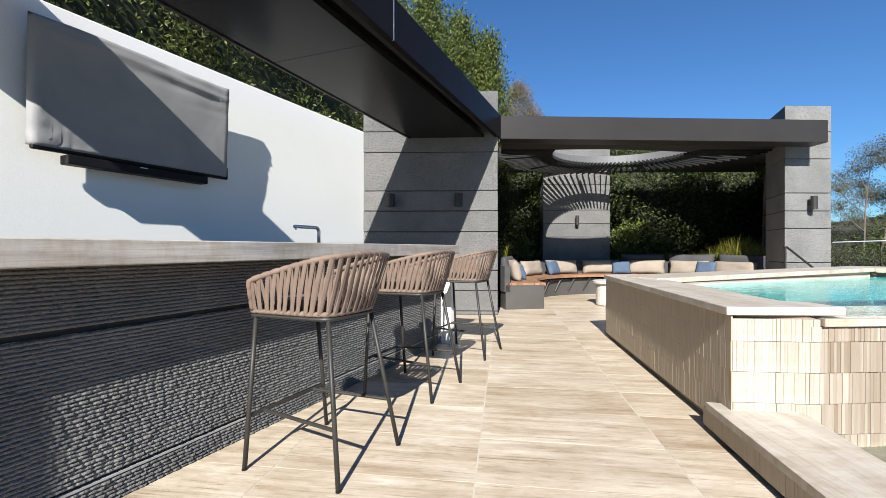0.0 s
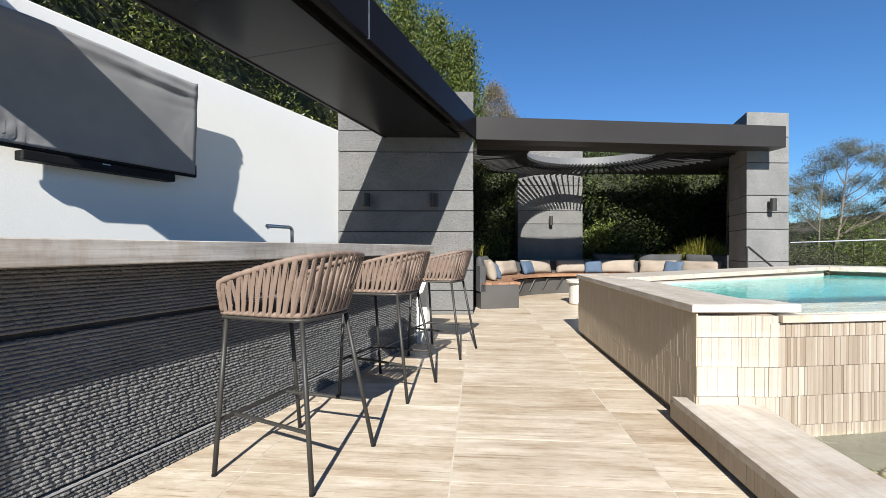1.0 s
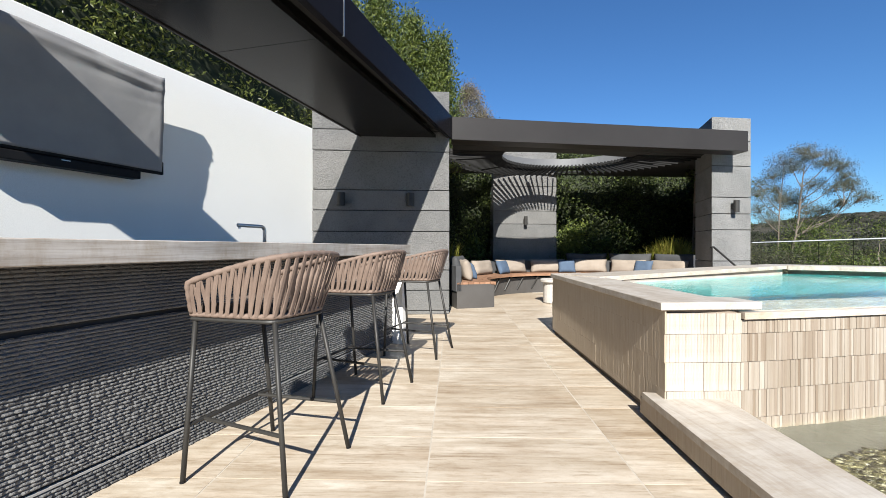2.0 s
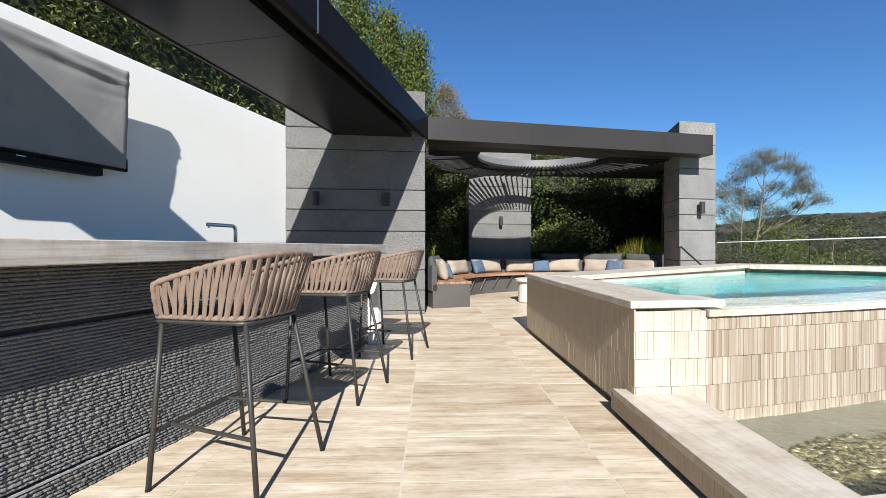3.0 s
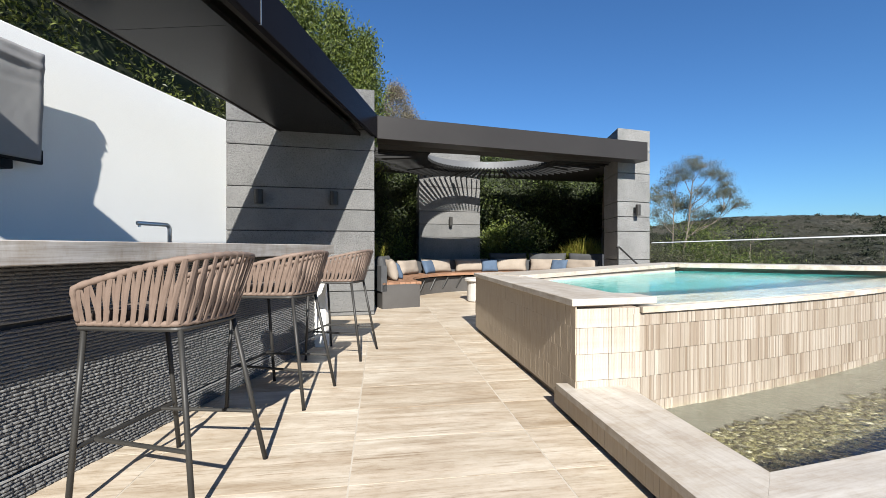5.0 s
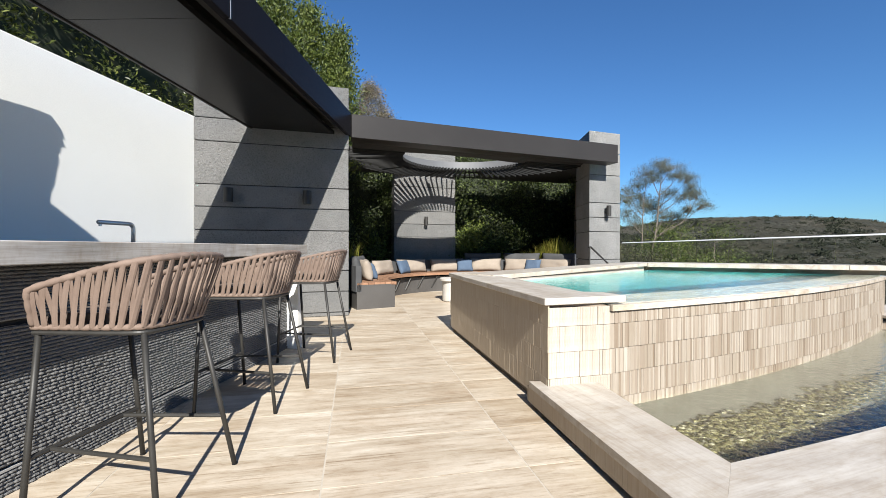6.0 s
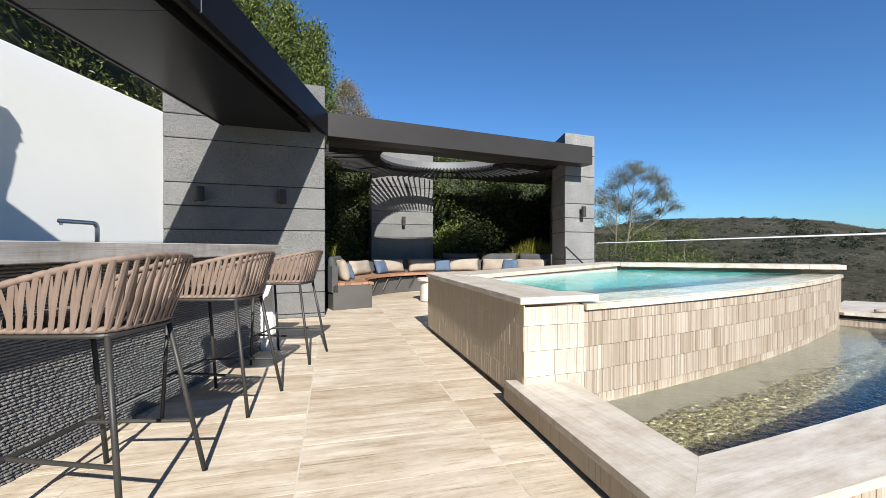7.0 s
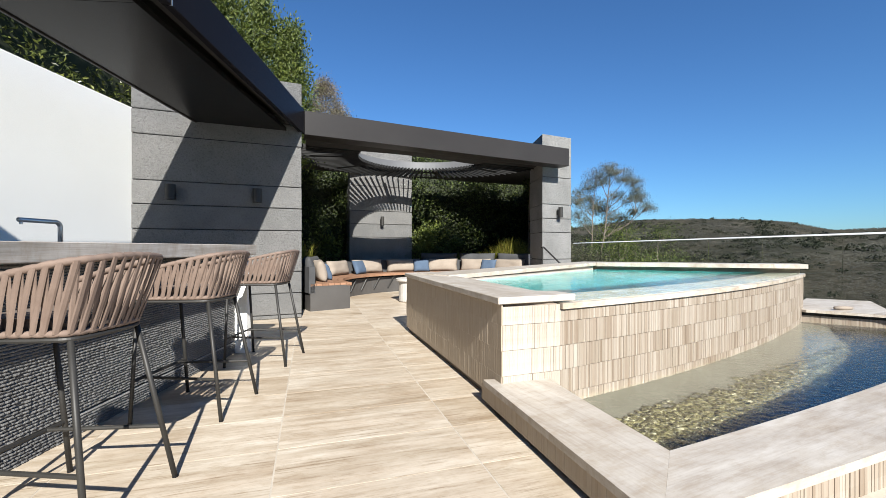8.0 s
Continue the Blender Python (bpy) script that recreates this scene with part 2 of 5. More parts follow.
M_stone = stone_mat("grey_basalt", (0.145, 0.145, 0.142), (0.194, 0.192, 0.187), 0.6)
M_chisel = stone_mat("chiselled_basalt", (0.222, 0.221, 0.216), (0.286, 0.282, 0.275), 1.0)
M_column = stone_mat("pale_basalt", (0.235, 0.235, 0.228), (0.325, 0.322, 0.312), 0.8)
M_rib = stone_mat("ribbed_basalt", (0.138, 0.137, 0.136), (0.20, 0.198, 0.195), 0.4)
# paler than the ribs: sunlight on the groove's ledge put into the colour
M_lit_edge = plain("sunlit_stone_edge", (0.30, 0.30, 0.295), (0.38, 0.375, 0.365), 0.6, 0, 5)
M_seam = plain("brown_strip_seam", (0.19, 0.15, 0.115), (0.26, 0.21, 0.165), 0.9)
M_joint = plain("dark_stone_joint", (0.02, 0.02, 0.02), (0.035, 0.035, 0.035), 0.9)


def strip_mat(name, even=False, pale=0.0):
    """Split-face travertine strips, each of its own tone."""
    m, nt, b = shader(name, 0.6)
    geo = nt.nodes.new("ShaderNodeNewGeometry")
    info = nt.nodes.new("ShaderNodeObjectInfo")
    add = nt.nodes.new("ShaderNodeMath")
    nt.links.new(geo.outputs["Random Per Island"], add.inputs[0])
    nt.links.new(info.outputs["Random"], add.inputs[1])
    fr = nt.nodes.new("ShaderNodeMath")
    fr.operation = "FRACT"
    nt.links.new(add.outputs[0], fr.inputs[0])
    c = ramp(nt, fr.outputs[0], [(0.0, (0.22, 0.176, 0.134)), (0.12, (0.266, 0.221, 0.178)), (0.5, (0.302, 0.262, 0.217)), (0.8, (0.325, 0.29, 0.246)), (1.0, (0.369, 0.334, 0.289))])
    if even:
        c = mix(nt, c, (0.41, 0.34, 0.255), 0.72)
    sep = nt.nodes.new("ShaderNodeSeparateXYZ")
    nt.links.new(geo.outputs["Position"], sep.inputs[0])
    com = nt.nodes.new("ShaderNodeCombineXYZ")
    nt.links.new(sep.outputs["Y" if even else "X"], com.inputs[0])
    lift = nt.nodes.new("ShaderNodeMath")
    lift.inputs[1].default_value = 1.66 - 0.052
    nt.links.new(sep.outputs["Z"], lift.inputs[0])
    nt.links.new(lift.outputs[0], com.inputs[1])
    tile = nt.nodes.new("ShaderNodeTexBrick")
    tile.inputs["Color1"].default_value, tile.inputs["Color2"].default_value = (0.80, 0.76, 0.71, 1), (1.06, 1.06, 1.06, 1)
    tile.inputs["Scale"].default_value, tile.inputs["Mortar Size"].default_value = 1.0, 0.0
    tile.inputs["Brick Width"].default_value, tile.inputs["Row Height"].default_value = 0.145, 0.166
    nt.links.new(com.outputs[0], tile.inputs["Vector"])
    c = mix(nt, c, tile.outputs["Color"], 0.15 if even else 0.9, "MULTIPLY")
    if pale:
        # blotchy mix towards a paler, more even tone
        blotch = noise_tex(nt, coords(nt, (14, 14, 5.0), 0, False), 1.0, 5, 0.7)
        c = mix(nt, c, (0.50, 0.46, 0.405), ramp(nt, blotch, [(0.38, (0.3, 0.3, 0.3)), (0.55, (pale, pale, pale))]))
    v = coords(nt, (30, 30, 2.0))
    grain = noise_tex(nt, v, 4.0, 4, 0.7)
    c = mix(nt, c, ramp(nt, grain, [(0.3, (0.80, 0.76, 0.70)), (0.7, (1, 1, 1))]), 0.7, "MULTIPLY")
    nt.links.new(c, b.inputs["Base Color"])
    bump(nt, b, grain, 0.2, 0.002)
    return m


M_strip = strip_mat("travertine_strips")
M_strip_even = strip_mat("even_travertine_strips", True)
M_strip_pale = strip_mat("pale_travertine_strips", False, 0.6)
M_strip_paler = strip_mat("smooth_pale_travertine_strips", False, 0.72)


def foliage(name, tones, rough=0.45, see_through=0.3, patch_size=1.3, low=(0.65, 0.7, 0.6)):
    m, nt, b = shader(name, rough)
    geo = nt.nodes.new("ShaderNodeNewGeometry")
    tc = nt.nodes.new("ShaderNodeTexCoord")
    patch = noise_tex(nt, tc.outputs["Object"], patch_size, 2 if patch_size > 0.1 else 5)
    c = ramp(nt, geo.outputs["Random Per Island"], [(i / (len(tones) - 1), t) for i, t in enumerate(tones)])
    c = mix(nt, c, ramp(nt, patch, [(0.3, low), (0.7, (1, 1, 1))] if patch_size > 0.1 else [(0.42, low), (0.58, (1, 1, 1))]), 0.8, "MULTIPLY")
    nt.links.new(c, b.inputs["Base Color"])
    tr = nt.nodes.new("ShaderNodeBsdfTranslucent")
    nt.links.new(c, tr.inputs["Color"])
    mx = nt.nodes.new("ShaderNodeMixShader")
    mx.inputs[0].default_value = see_through
    out = nt.nodes["Material Output"]
    nt.links.new(b.outputs[0], mx.inputs[1])
    nt.links.new(tr.outputs[0], mx.inputs[2])
    nt.links.new(mx.outputs[0], out.inputs["Surface"])
    return m


M_hedge = foliage("hedge_leaf", ((0.0208, 0.0299, 0.00662), (0.0498, 0.0663, 0.0124), (0.0995, 0.12, 0.0249), (0.182, 0.195, 0.0455)), 0.35)
M_hedge_top = foliage("sunny_leaf", ((0.028, 0.046, 0.008), (0.066, 0.096, 0.015), (0.112, 0.145, 0.024), (0.178, 0.203, 0.042)), 0.55)
M_gum = foliage("gum_leaf", ((0.084, 0.089, 0.056), (0.12, 0.124, 0.078), (0.165, 0.161, 0.108)))
M_dry = foliage("dry_twig_leaf", ((0.14, 0.11, 0.08), (0.20, 0.16, 0.12), (0.16, 0.15, 0.08)))
M_grass = foliage("yellow_grass", ((0.17, 0.19, 0.03), (0.29, 0.28, 0.05), (0.38, 0.31, 0.085)), 0.5, 0.45)
M_bark = plain("pale_bark", (0.11, 0.085, 0.066), (0.21, 0.175, 0.142), 0.85, 0, 3.0, (1, 1, 0.3), 30, 0.4)
M_twig = plain("grey_brown_twig", (0.09, 0.07, 0.055), (0.15, 0.12, 0.10), 0.9)
# darker leaf tones, with the pavilion's shade put into the colour
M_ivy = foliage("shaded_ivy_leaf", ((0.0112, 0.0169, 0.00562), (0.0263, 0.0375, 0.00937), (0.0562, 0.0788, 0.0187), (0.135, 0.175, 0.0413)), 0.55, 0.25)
# pale colour stands in for the sun's glint along the steel rail
M_rail = plain("pale_rail_glint", (0.80, 0.79, 0.76), (0.86, 0.85, 0.82), 0.5)
# near-black green: the shade deep inside hedges put into the colour
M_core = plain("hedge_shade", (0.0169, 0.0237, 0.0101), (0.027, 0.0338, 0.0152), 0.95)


def cloth(name, c1, c2):
    return plain(name, c1, c2, 0.9, 0, 5, fine=420, bumps=0.35, dist=0.001)


M_beige = cloth("beige_linen", (0.225, 0.187, 0.15), (0.27, 0.228, 0.187))
M_blue = cloth("blue_linen", (0.0442, 0.0723, 0.119), (0.0663, 0.1, 0.153))
M_dark = cloth("charcoal_fabric", (0.0436, 0.0449, 0.0475), (0.0607, 0.062, 0.0647))
M_wood = plain("weathered_teak", (0.187, 0.0935, 0.051), (0.306, 0.17, 0.102), 0.6, 0, 5, (1, 1, 1), 40, 0.2)
M_bench = plain("bench_grey", (0.048, 0.044, 0.041), (0.066, 0.062, 0.058), 0.6, 0, 2)
M_table = plain("cast_stone", (0.44, 0.414, 0.378), (0.528, 0.502, 0.466), 0.7, 0, 6)


def water_mat(name, tint, wave, strength):
    m, nt, b = shader(name, 0.0)
    b.inputs["Base Color"].default_value = (*tint, 1)
    b.inputs["Transmission Weight"].default_value = 1.0
    b.inputs["IOR"].default_value = 1.33
    v = coords(nt, (1, 1, 1), 20, False)
    bump(nt, b, noise_tex(nt, v, wave, 3, 0.5, 0.6), strength, 0.02)
    return m


M_pool_water = water_mat("pool_water", (0.70, 0.94, 0.95), 13.0, 0.22)
M_basin_water = water_mat("basin_water", (0.86, 0.92, 0.86), 17.0, 0.34)
M_pool_tile = plain("turquoise_pool_lining", (0.05, 0.30, 0.30), (0.085, 0.38, 0.375), 0.5, 0, 2.0, fine=30)
M_basin_bed = plain("basin_bed", (0.08, 0.077, 0.06), (0.115, 0.11, 0.088), 0.8, 0, 3.0, fine=30)
M_glass, _, glass = shader("balustrade_glass", 0.0)
glass.inputs["Transmission Weight"].default_value = 1.0
glass.inputs["IOR"].default_value = 1.1
glass.inputs["Base Color"].default_value = (0.86, 0.89, 0.88, 1)


def pebble_mat():
    m, nt, b = shader("river_pebble", 0.5)
    geo = nt.nodes.new("ShaderNodeNewGeometry")
    c = ramp(nt, geo.outputs["Random Per Island"], [(0, (0.026, 0.024, 0.009)), (0.4, (0.062, 0.056, 0.020)), (0.75, (0.10, 0.089, 0.036)), (0.92, (0.16, 0.145, 0.075)), (1, (0.34, 0.32, 0.24))])
    nt.links.new(c, b.inputs["Base Color"])
    return m


M_pebble = pebble_mat()


def land_mat():
    m, nt, b = shader("scrub_land", 0.95, 0, 0.1)
    v = coords(nt, (1, 1, 1), 0, False)
    big, mid = noise_tex(nt, v, 0.008, 5, 0.6), noise_tex(nt, v, 0.11, 8, 0.75)
    c = ramp(nt, mid, [(0.38, (0.028, 0.029, 0.019)), (0.5, (0.05, 0.047, 0.034)), (0.62, (0.075, 0.068, 0.052)), (0.75, (0.10, 0.09, 0.07))])
    c = mix(nt, c, ramp(nt, big, [(0.35, (0.6, 0.65, 0.55)), (0.65, (1.1, 1.0, 0.95))]), 0.8, "MULTIPLY")
    nt.links.new(c, b.inputs["Base Color"])
    bump(nt, b, mid, 0.8, 6.0)
    return m


M_land = land_mat()
M_scrub = foliage("scrub_bush", ((0.031, 0.031, 0.022), (0.046, 0.044, 0.032), (0.070, 0.063, 0.049), (0.056, 0.053, 0.040), (0.100, 0.088, 0.069)), 0.95, 0.1, 0.012, (0.36, 0.42, 0.38))
M_woods = foliage("far_wood_leaf", ((0.022, 0.027, 0.016), (0.034, 0.040, 0.023), (0.050, 0.054, 0.033)), 0.9, 0.35)
M_thicket = foliage("thicket_leaf", ((0.028, 0.030, 0.015), (0.050, 0.051, 0.026), (0.076, 0.074, 0.042), (0.105, 0.097, 0.060)), 0.7, 0.25)

# ---------------------------------------------------------------- the land
def skyline(az):
    return np.interp(az, [-180, 0, 30, 43.5, 46, 49, 53, 55.5, 59.7, 61.7, 64.5, 66.3, 68, 71.4, 80, 100, 180], [0.03, 0.04, 0.044, 0.046, 0.054, 0.058, 0.0595, 0.0585, 0.0565, 0.0535, 0.0465, 0.0385, 0.0305, 0.0325, 0.03, 0.02, 0.02])


def rolling(x, y, r):
    """Folds of the land, which fade towards the ridge."""
    if r < 60:
        return 0.0
    return noise.fractal(Vector((x, y, 0)) * 0.004, 1.0, 2.0, 4) * min(r * 0.02, 10) * float(np.interp(r, [650, 900, 1100], [1.0, 0.15, 0.4]))


def land_height(az, r):
    ridge = skyline(az) * 1000 + 1.0
    near = np.interp(r, [0, 18, 40, 140, 330, 620, 1000, 1400, 3000], [-0.25, -0.6, -7, -30, -42, 0.30, 1.0, 0.6, 0.0])
    return np.where(r <= 330, near, np.where(r <= 1000, -42 + (ridge + 42) * np.clip((r - 330) / 670, 0, 1) ** 1.1, ridge * np.clip(1 - (r - 1000) / 1500, 0, 1)))


def build_land():
    rs = np.concatenate([[0.0], np.geomspace(9, 3000, 90)])
    azs = np.arange(0, 360, 1.5)
    az180 = (azs + 180) % 360 - 180
    R, AZ = np.meshgrid(rs, az180, indexing="ij")
    Z = land_height(AZ, R)
    X, Y = R * np.sin(np.radians(AZ)), R * np.cos(np.radians(AZ))
    for i in range(R.shape[0]):
        for j in range(R.shape[1]):
            Z[i, j] += rolling(X[i, j], Y[i, j], R[i, j])
    n = len(azs)
    v = np.stack([X, Y, Z], -1).reshape(-1, 3)
    i, j = np.meshgrid(np.arange(len(rs) - 1), np.arange(n), indexing="ij")
    f = np.stack([i * n + j, i * n + (j + 1) % n, (i + 1) * n + (j + 1) % n, (i + 1) * n + j], -1).reshape(-1, 4)
    ob = cloud("ground", v, f[:, ::-1], M_land)
    ob.data.shade_smooth()
    return tagged(ob, "dry scrub-covered hillside falling away to a valley and ridge", "ground", kind="structure")


build_land()


def build_scrub():
    """Low bushes scattered over the visible side of the valley."""
    n = 190000
    r = 60 * (1040 / 60) ** rng.uniform(0, 1, n) ** 0.62
    az = rng.uniform(41, 74, n)
    px, py = r * np.sin(np.radians(az)), r * np.cos(np.radians(az))
    wood = np.array([noise.fractal(Vector((a, b, 3)) * 0.014, 1.0, 2.0, 3) for a, b in zip(px, py)])
    keep = wood > rng.uniform(-0.9, 0.35, n)
    r, az, px, py, wood = r[keep], az[keep], px[keep], py[keep], wood[keep]
    n = len(r)
    z = land_height(az, r) + np.array([rolling(a, b, c) for a, b, c in zip(px, py, r)])
    base = np.stack([px, py, z], 1)
    size = np.clip(0.0013 * r, 0.3, 1.2) * np.exp(rng.normal(-0.25, 0.45, n)) * (1 + 0.8 * np.clip(wood, 0, 1)) * np.interp(r, [800, 1000], [1.0, 0.6])
    t = np.arange(5) * math.pi * 0.4
    cone = np.concatenate([np.stack([np.cos(t), np.sin(t), 0 * t + 0.1], 1), [[0, 0, 0.75]]], 0)
    v = base[:, None, :] + cone[None] * size[:, None, None] * rng.uniform(0.4, 1.5, (n, 6, 1))
    f = (np.array([[i, (i + 1) % 5, 5] for i in range(5)])[None] + np.arange(n)[:, None, None] * 6).reshape(-1, 3)
    ob = cloud("scrub", v.reshape(-1, 3), f, M_scrub)
    ob.data.shade_smooth()
    return tagged(ob, "dark olive scrub bushes over the far hills", "bushes", kind="stuff")


build_scrub()


def far_woods():
    """Small trees in loose groups over the slopes and along the ridge."""
    n = 5200
    r, az = 130 * (990 / 130) ** rng.uniform(0, 1, n) ** 0.7, rng.uniform(41, 74, n)
    px, py = r * np.sin(np.radians(az)), r * np.cos(np.radians(az))
    wood = np.array([noise.fractal(Vector((a, b, 9)) * 0.012, 1.0, 2.0, 3) for a, b in zip(px, py)])
    keep = wood > rng.uniform(-0.35, 0.75, n)
    r, az, px, py = r[keep], az[keep], px[keep], py[keep]
    n, m = len(r), 44
    z = land_height(az, r) + np.array([rolling(a, b, c) for a, b, c in zip(px, py, r)])
    size = np.clip(0.0058 * r, 1.0, 3.9) * np.exp(rng.normal(-0.15, 0.38, n)) * np.interp(r, [850, 980], [1.0, 0.75])
    u = rng.normal(size=(n, m, 3))
    u /= np.linalg.norm(u, axis=2, keepdims=True)
    u[..., 2] = np.abs(u[..., 2])
    heads = np.stack([px, py, z], 1)[:, None, :] + u * size[:, None, None] * rng.uniform(0.55, 1.0, (n, m, 1)) * np.array([1.3, 1.3, 0.95])
    v, f = leaves(heads.reshape(-1, 3), np.repeat(size, m) * 0.42, 0.0, 0.9)
    return tagged(cloud("far_woods", v, f, M_woods), "darker tree clumps scattered over the far scrub slopes", "trees", kind="stuff")


far_woods()


# ---------------------------------------------------------------- terrace floor
floor_base = bmesh.new()
prism(floor_base, [(-12, -10.3), (9, -10.3), (9, -4), (8, 0.0), (7.6, 0.45), (1.35, 0.95), (1.55, 2.4), (1.95, 5.05), (5.6, 5.9), (7.45, 3.7), (9.4, 4.0), (10.5, 6), (9, 12.5), (-4, 12.5), (-6, 7)], -0.5, -0.0012)
floor = tagged(part("floor", floor_base, M_grout), "cream vein-cut travertine paving in large slabs", "floor", kind="structure")

# ---------------------------------------------------------------- white wall with the hedge behind
WALL_AZ, WALL_END = 25.6, Vector((-1.27, 6.79, 0))
w0, w1 = WALL_END - ahead(WALL_AZ, 13), WALL_END + ahead(WALL_AZ, 0.4)
bm = bmesh.new()
prism(bm, [w1, w1 - aside(WALL_AZ, 0.25), w0 - aside(WALL_AZ, 0.25), w0], -0.3, 2.905, 0.006)
tagged(part("wall_west", bm, M_white), "smooth white rendered garden wall in sun", "wall", kind="structure")

# unseen wall added behind the eye: closes the terrace and cuts sky light
bm = bmesh.new()
prism(bm, [(-12, -10.4), (9, -10.4), (9, -10.0), (-12, -10.0)], -0.3, 3.5)
tagged(part("wall_south", bm, M_stone), "plain grey stone wall added behind the eye to cut sky light", "wall", kind="structure")


# ---------------------------------------------------------------- stone piers of stacked courses
def stone_pier(name, plan, z0, joints, top, label, tall=None, low=None):
    """Stacked stone courses round a dark core; plan is anticlockwise."""
    root = thing(name, (plan[0][0], plan[0][1], z0), 0, label, "pillar")
    o = Vector((plan[0][0], plan[0][1], z0))
    c = sum((Vector((*p[:2], 0)) for p in plan), Vector()) / len(plan)
    inner = [Vector((*p[:2], 0)) + (c - Vector((*p[:2], 0))).normalized() * 0.05 - Vector((o.x, o.y, 0)) for p in plan]
    bm = bmesh.new()
    prism(bm, inner, 0, top - z0 - 0.02)
    part("core", bm, M_joint, root)
    zs = [z0, *joints, top]
    for a, b in zip(zs, zs[1:]):
        bm = bmesh.new()
        jit = rng.uniform(-0.004, 0.004)
        pts = [Vector((*p[:2], 0)) - (c - Vector((*p[:2], 0))).normalized() * jit - Vector((o.x, o.y, 0)) for p in plan]
        prism(bm, pts, a - z0 + 0.006, b - z0 - 0.007, 0.006)
        part("stone_block", bm, (tall or M_chisel) if b - a > 0.45 or 2.5 < a < 2.6 else (low or M_stone), root)
    return root


JOINTS = [0.06, 0.38, 0.70, 1.31, 1.64, 1.96, 2.57]
p_l, p_r = Vector((-1.266, 6.79, 0)), Vector((0.862, 6.705, 0))
stone_pier("stone_pillar", [p_l, p_r, p_r + ahead(4.0, 0.80), p_l + ahead(20.0, 0.85)], 0, JOINTS + [2.90], 3.53,
           "broad grey basalt pillar of stacked stone courses")
c_l, c_r = Vector((6.0, 7.488, 0)), Vector((6.833, 7.509, 0))
stone_pier("stone_column", [c_l, c_r, c_r + ahead(R_AZ, 1.06), c_l + ahead(R_AZ, 1.06)], 0, [0.14, 0.46, 0.80, 1.398, 1.705, 2.02, 2.622, 3.10], 3.556,
           "grey basalt corner column of stacked stone courses", M_column, M_column)
stone_pier("stone_back_pier", [(2.52, 10.75), (4.21, 10.75), (4.25, 11.3), (2.56, 11.3)], 0, [0.06, 0.38, 0.70, 1.33, 1.67, 2.01, 2.65, 3.1], 3.9,
           "grey stone pier between hedges behind the curved sofa")
# column added out of view; its shadow ends the sunlit part of the bar
k_ = Vector((-2.168, -1.43, 0))
stone_pier("stone_rear_column", [k_ - aside(R_AZ, 0.85), k_, k_ + ahead(R_AZ, -0.0) + ahead(R_AZ, 0.8), k_ - aside(R_AZ, 0.85) + ahead(R_AZ, 0.8)], 0,
           [0.06, 0.38, 0.70, 1.31, 1.64, 1.96, 2.57], 2.8, "grey basalt column added out of view to shade the bar front")


# ---------------------------------------------------------------- canopy over the bar
def on_line(p, q, y):
    f = (y - p[1]) / (q[1] - p[1])
    return (p[0] + f * (q[0] - p[0]), y)


IN_P, IN_Q = (-1.972, 3.092), (-0.575, 6.62)
SO_P, SO_Q = (-0.923, 3.008), (0.0, 5.191)
FA_P, FA_Q = (-0.418, 3.587), (0.918, 6.80)
Y_BACK = -2.2
canopy = thing("roof_canopy", (-0.6, 6.0, 2.8), 0, "charcoal metal canopy roof with smooth soffit over the bar", "roof")


def rel(pts):
    return [(p[0] + 0.6, p[1] - 6.0) for p in pts]


def line_y(p, q, y):
    return on_line(p, q, y)


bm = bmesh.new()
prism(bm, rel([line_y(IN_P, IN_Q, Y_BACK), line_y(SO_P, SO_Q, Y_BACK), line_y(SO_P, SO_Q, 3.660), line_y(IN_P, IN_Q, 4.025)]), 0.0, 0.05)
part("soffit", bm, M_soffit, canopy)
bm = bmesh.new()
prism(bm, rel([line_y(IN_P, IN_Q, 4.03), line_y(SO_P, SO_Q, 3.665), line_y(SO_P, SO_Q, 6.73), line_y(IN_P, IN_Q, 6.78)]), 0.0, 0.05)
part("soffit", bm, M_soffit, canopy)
bm = bmesh.new()
q0, q1 = line_y(IN_P, IN_Q, Y_BACK), line_y(IN_P, IN_Q, 6.78)
prism(bm, rel([(q0[0] - 0.035, q0[1]), (q0[0] - 0.003, q0[1]), (q1[0] - 0.003, q1[1]), (q1[0] - 0.035, q1[1])]), -0.012, 0.09, 0.004)
part("edge_trim", bm, M_metal, canopy)
q0, q1 = line_y(FA_P, FA_Q, Y_BACK), FA_Q
SEAM = line_y(FA_P, FA_Q, 3.60)
for s, t in ((q0, (SEAM[0] - 0.002, SEAM[1] - 0.005)), (SEAM, q1)):
    bm = bmesh.new()
    prism(bm, rel([(s[0] - 0.07, s[1]), s, t, (t[0] - 0.07, t[1])]), 0.0, 0.37, 0.005)
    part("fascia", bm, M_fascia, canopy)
fd = Vector((FA_Q[0] - FA_P[0], FA_Q[1] - FA_P[1], 0)).normalized()
fn = Vector((fd.y, -fd.x, 0))
sm = Vector((SEAM[0], SEAM[1], 0))
bm = bmesh.new()
prism(bm, rel([sm - fd * 0.006 - fn * 0.02, sm - fd * 0.006 + fn * 0.0015, sm + fd * 0.002 + fn * 0.0015, sm + fd * 0.002 - fn * 0.02][::1]), 0.002, 0.368)
part("joint_strip", bm, M_steel, canopy, "thin pale joint strip in the fascia")
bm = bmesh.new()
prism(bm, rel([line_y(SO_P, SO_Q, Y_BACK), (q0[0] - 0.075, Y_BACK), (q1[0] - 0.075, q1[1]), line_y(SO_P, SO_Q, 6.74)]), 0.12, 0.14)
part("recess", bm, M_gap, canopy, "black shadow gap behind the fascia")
bm = bmesh.new()
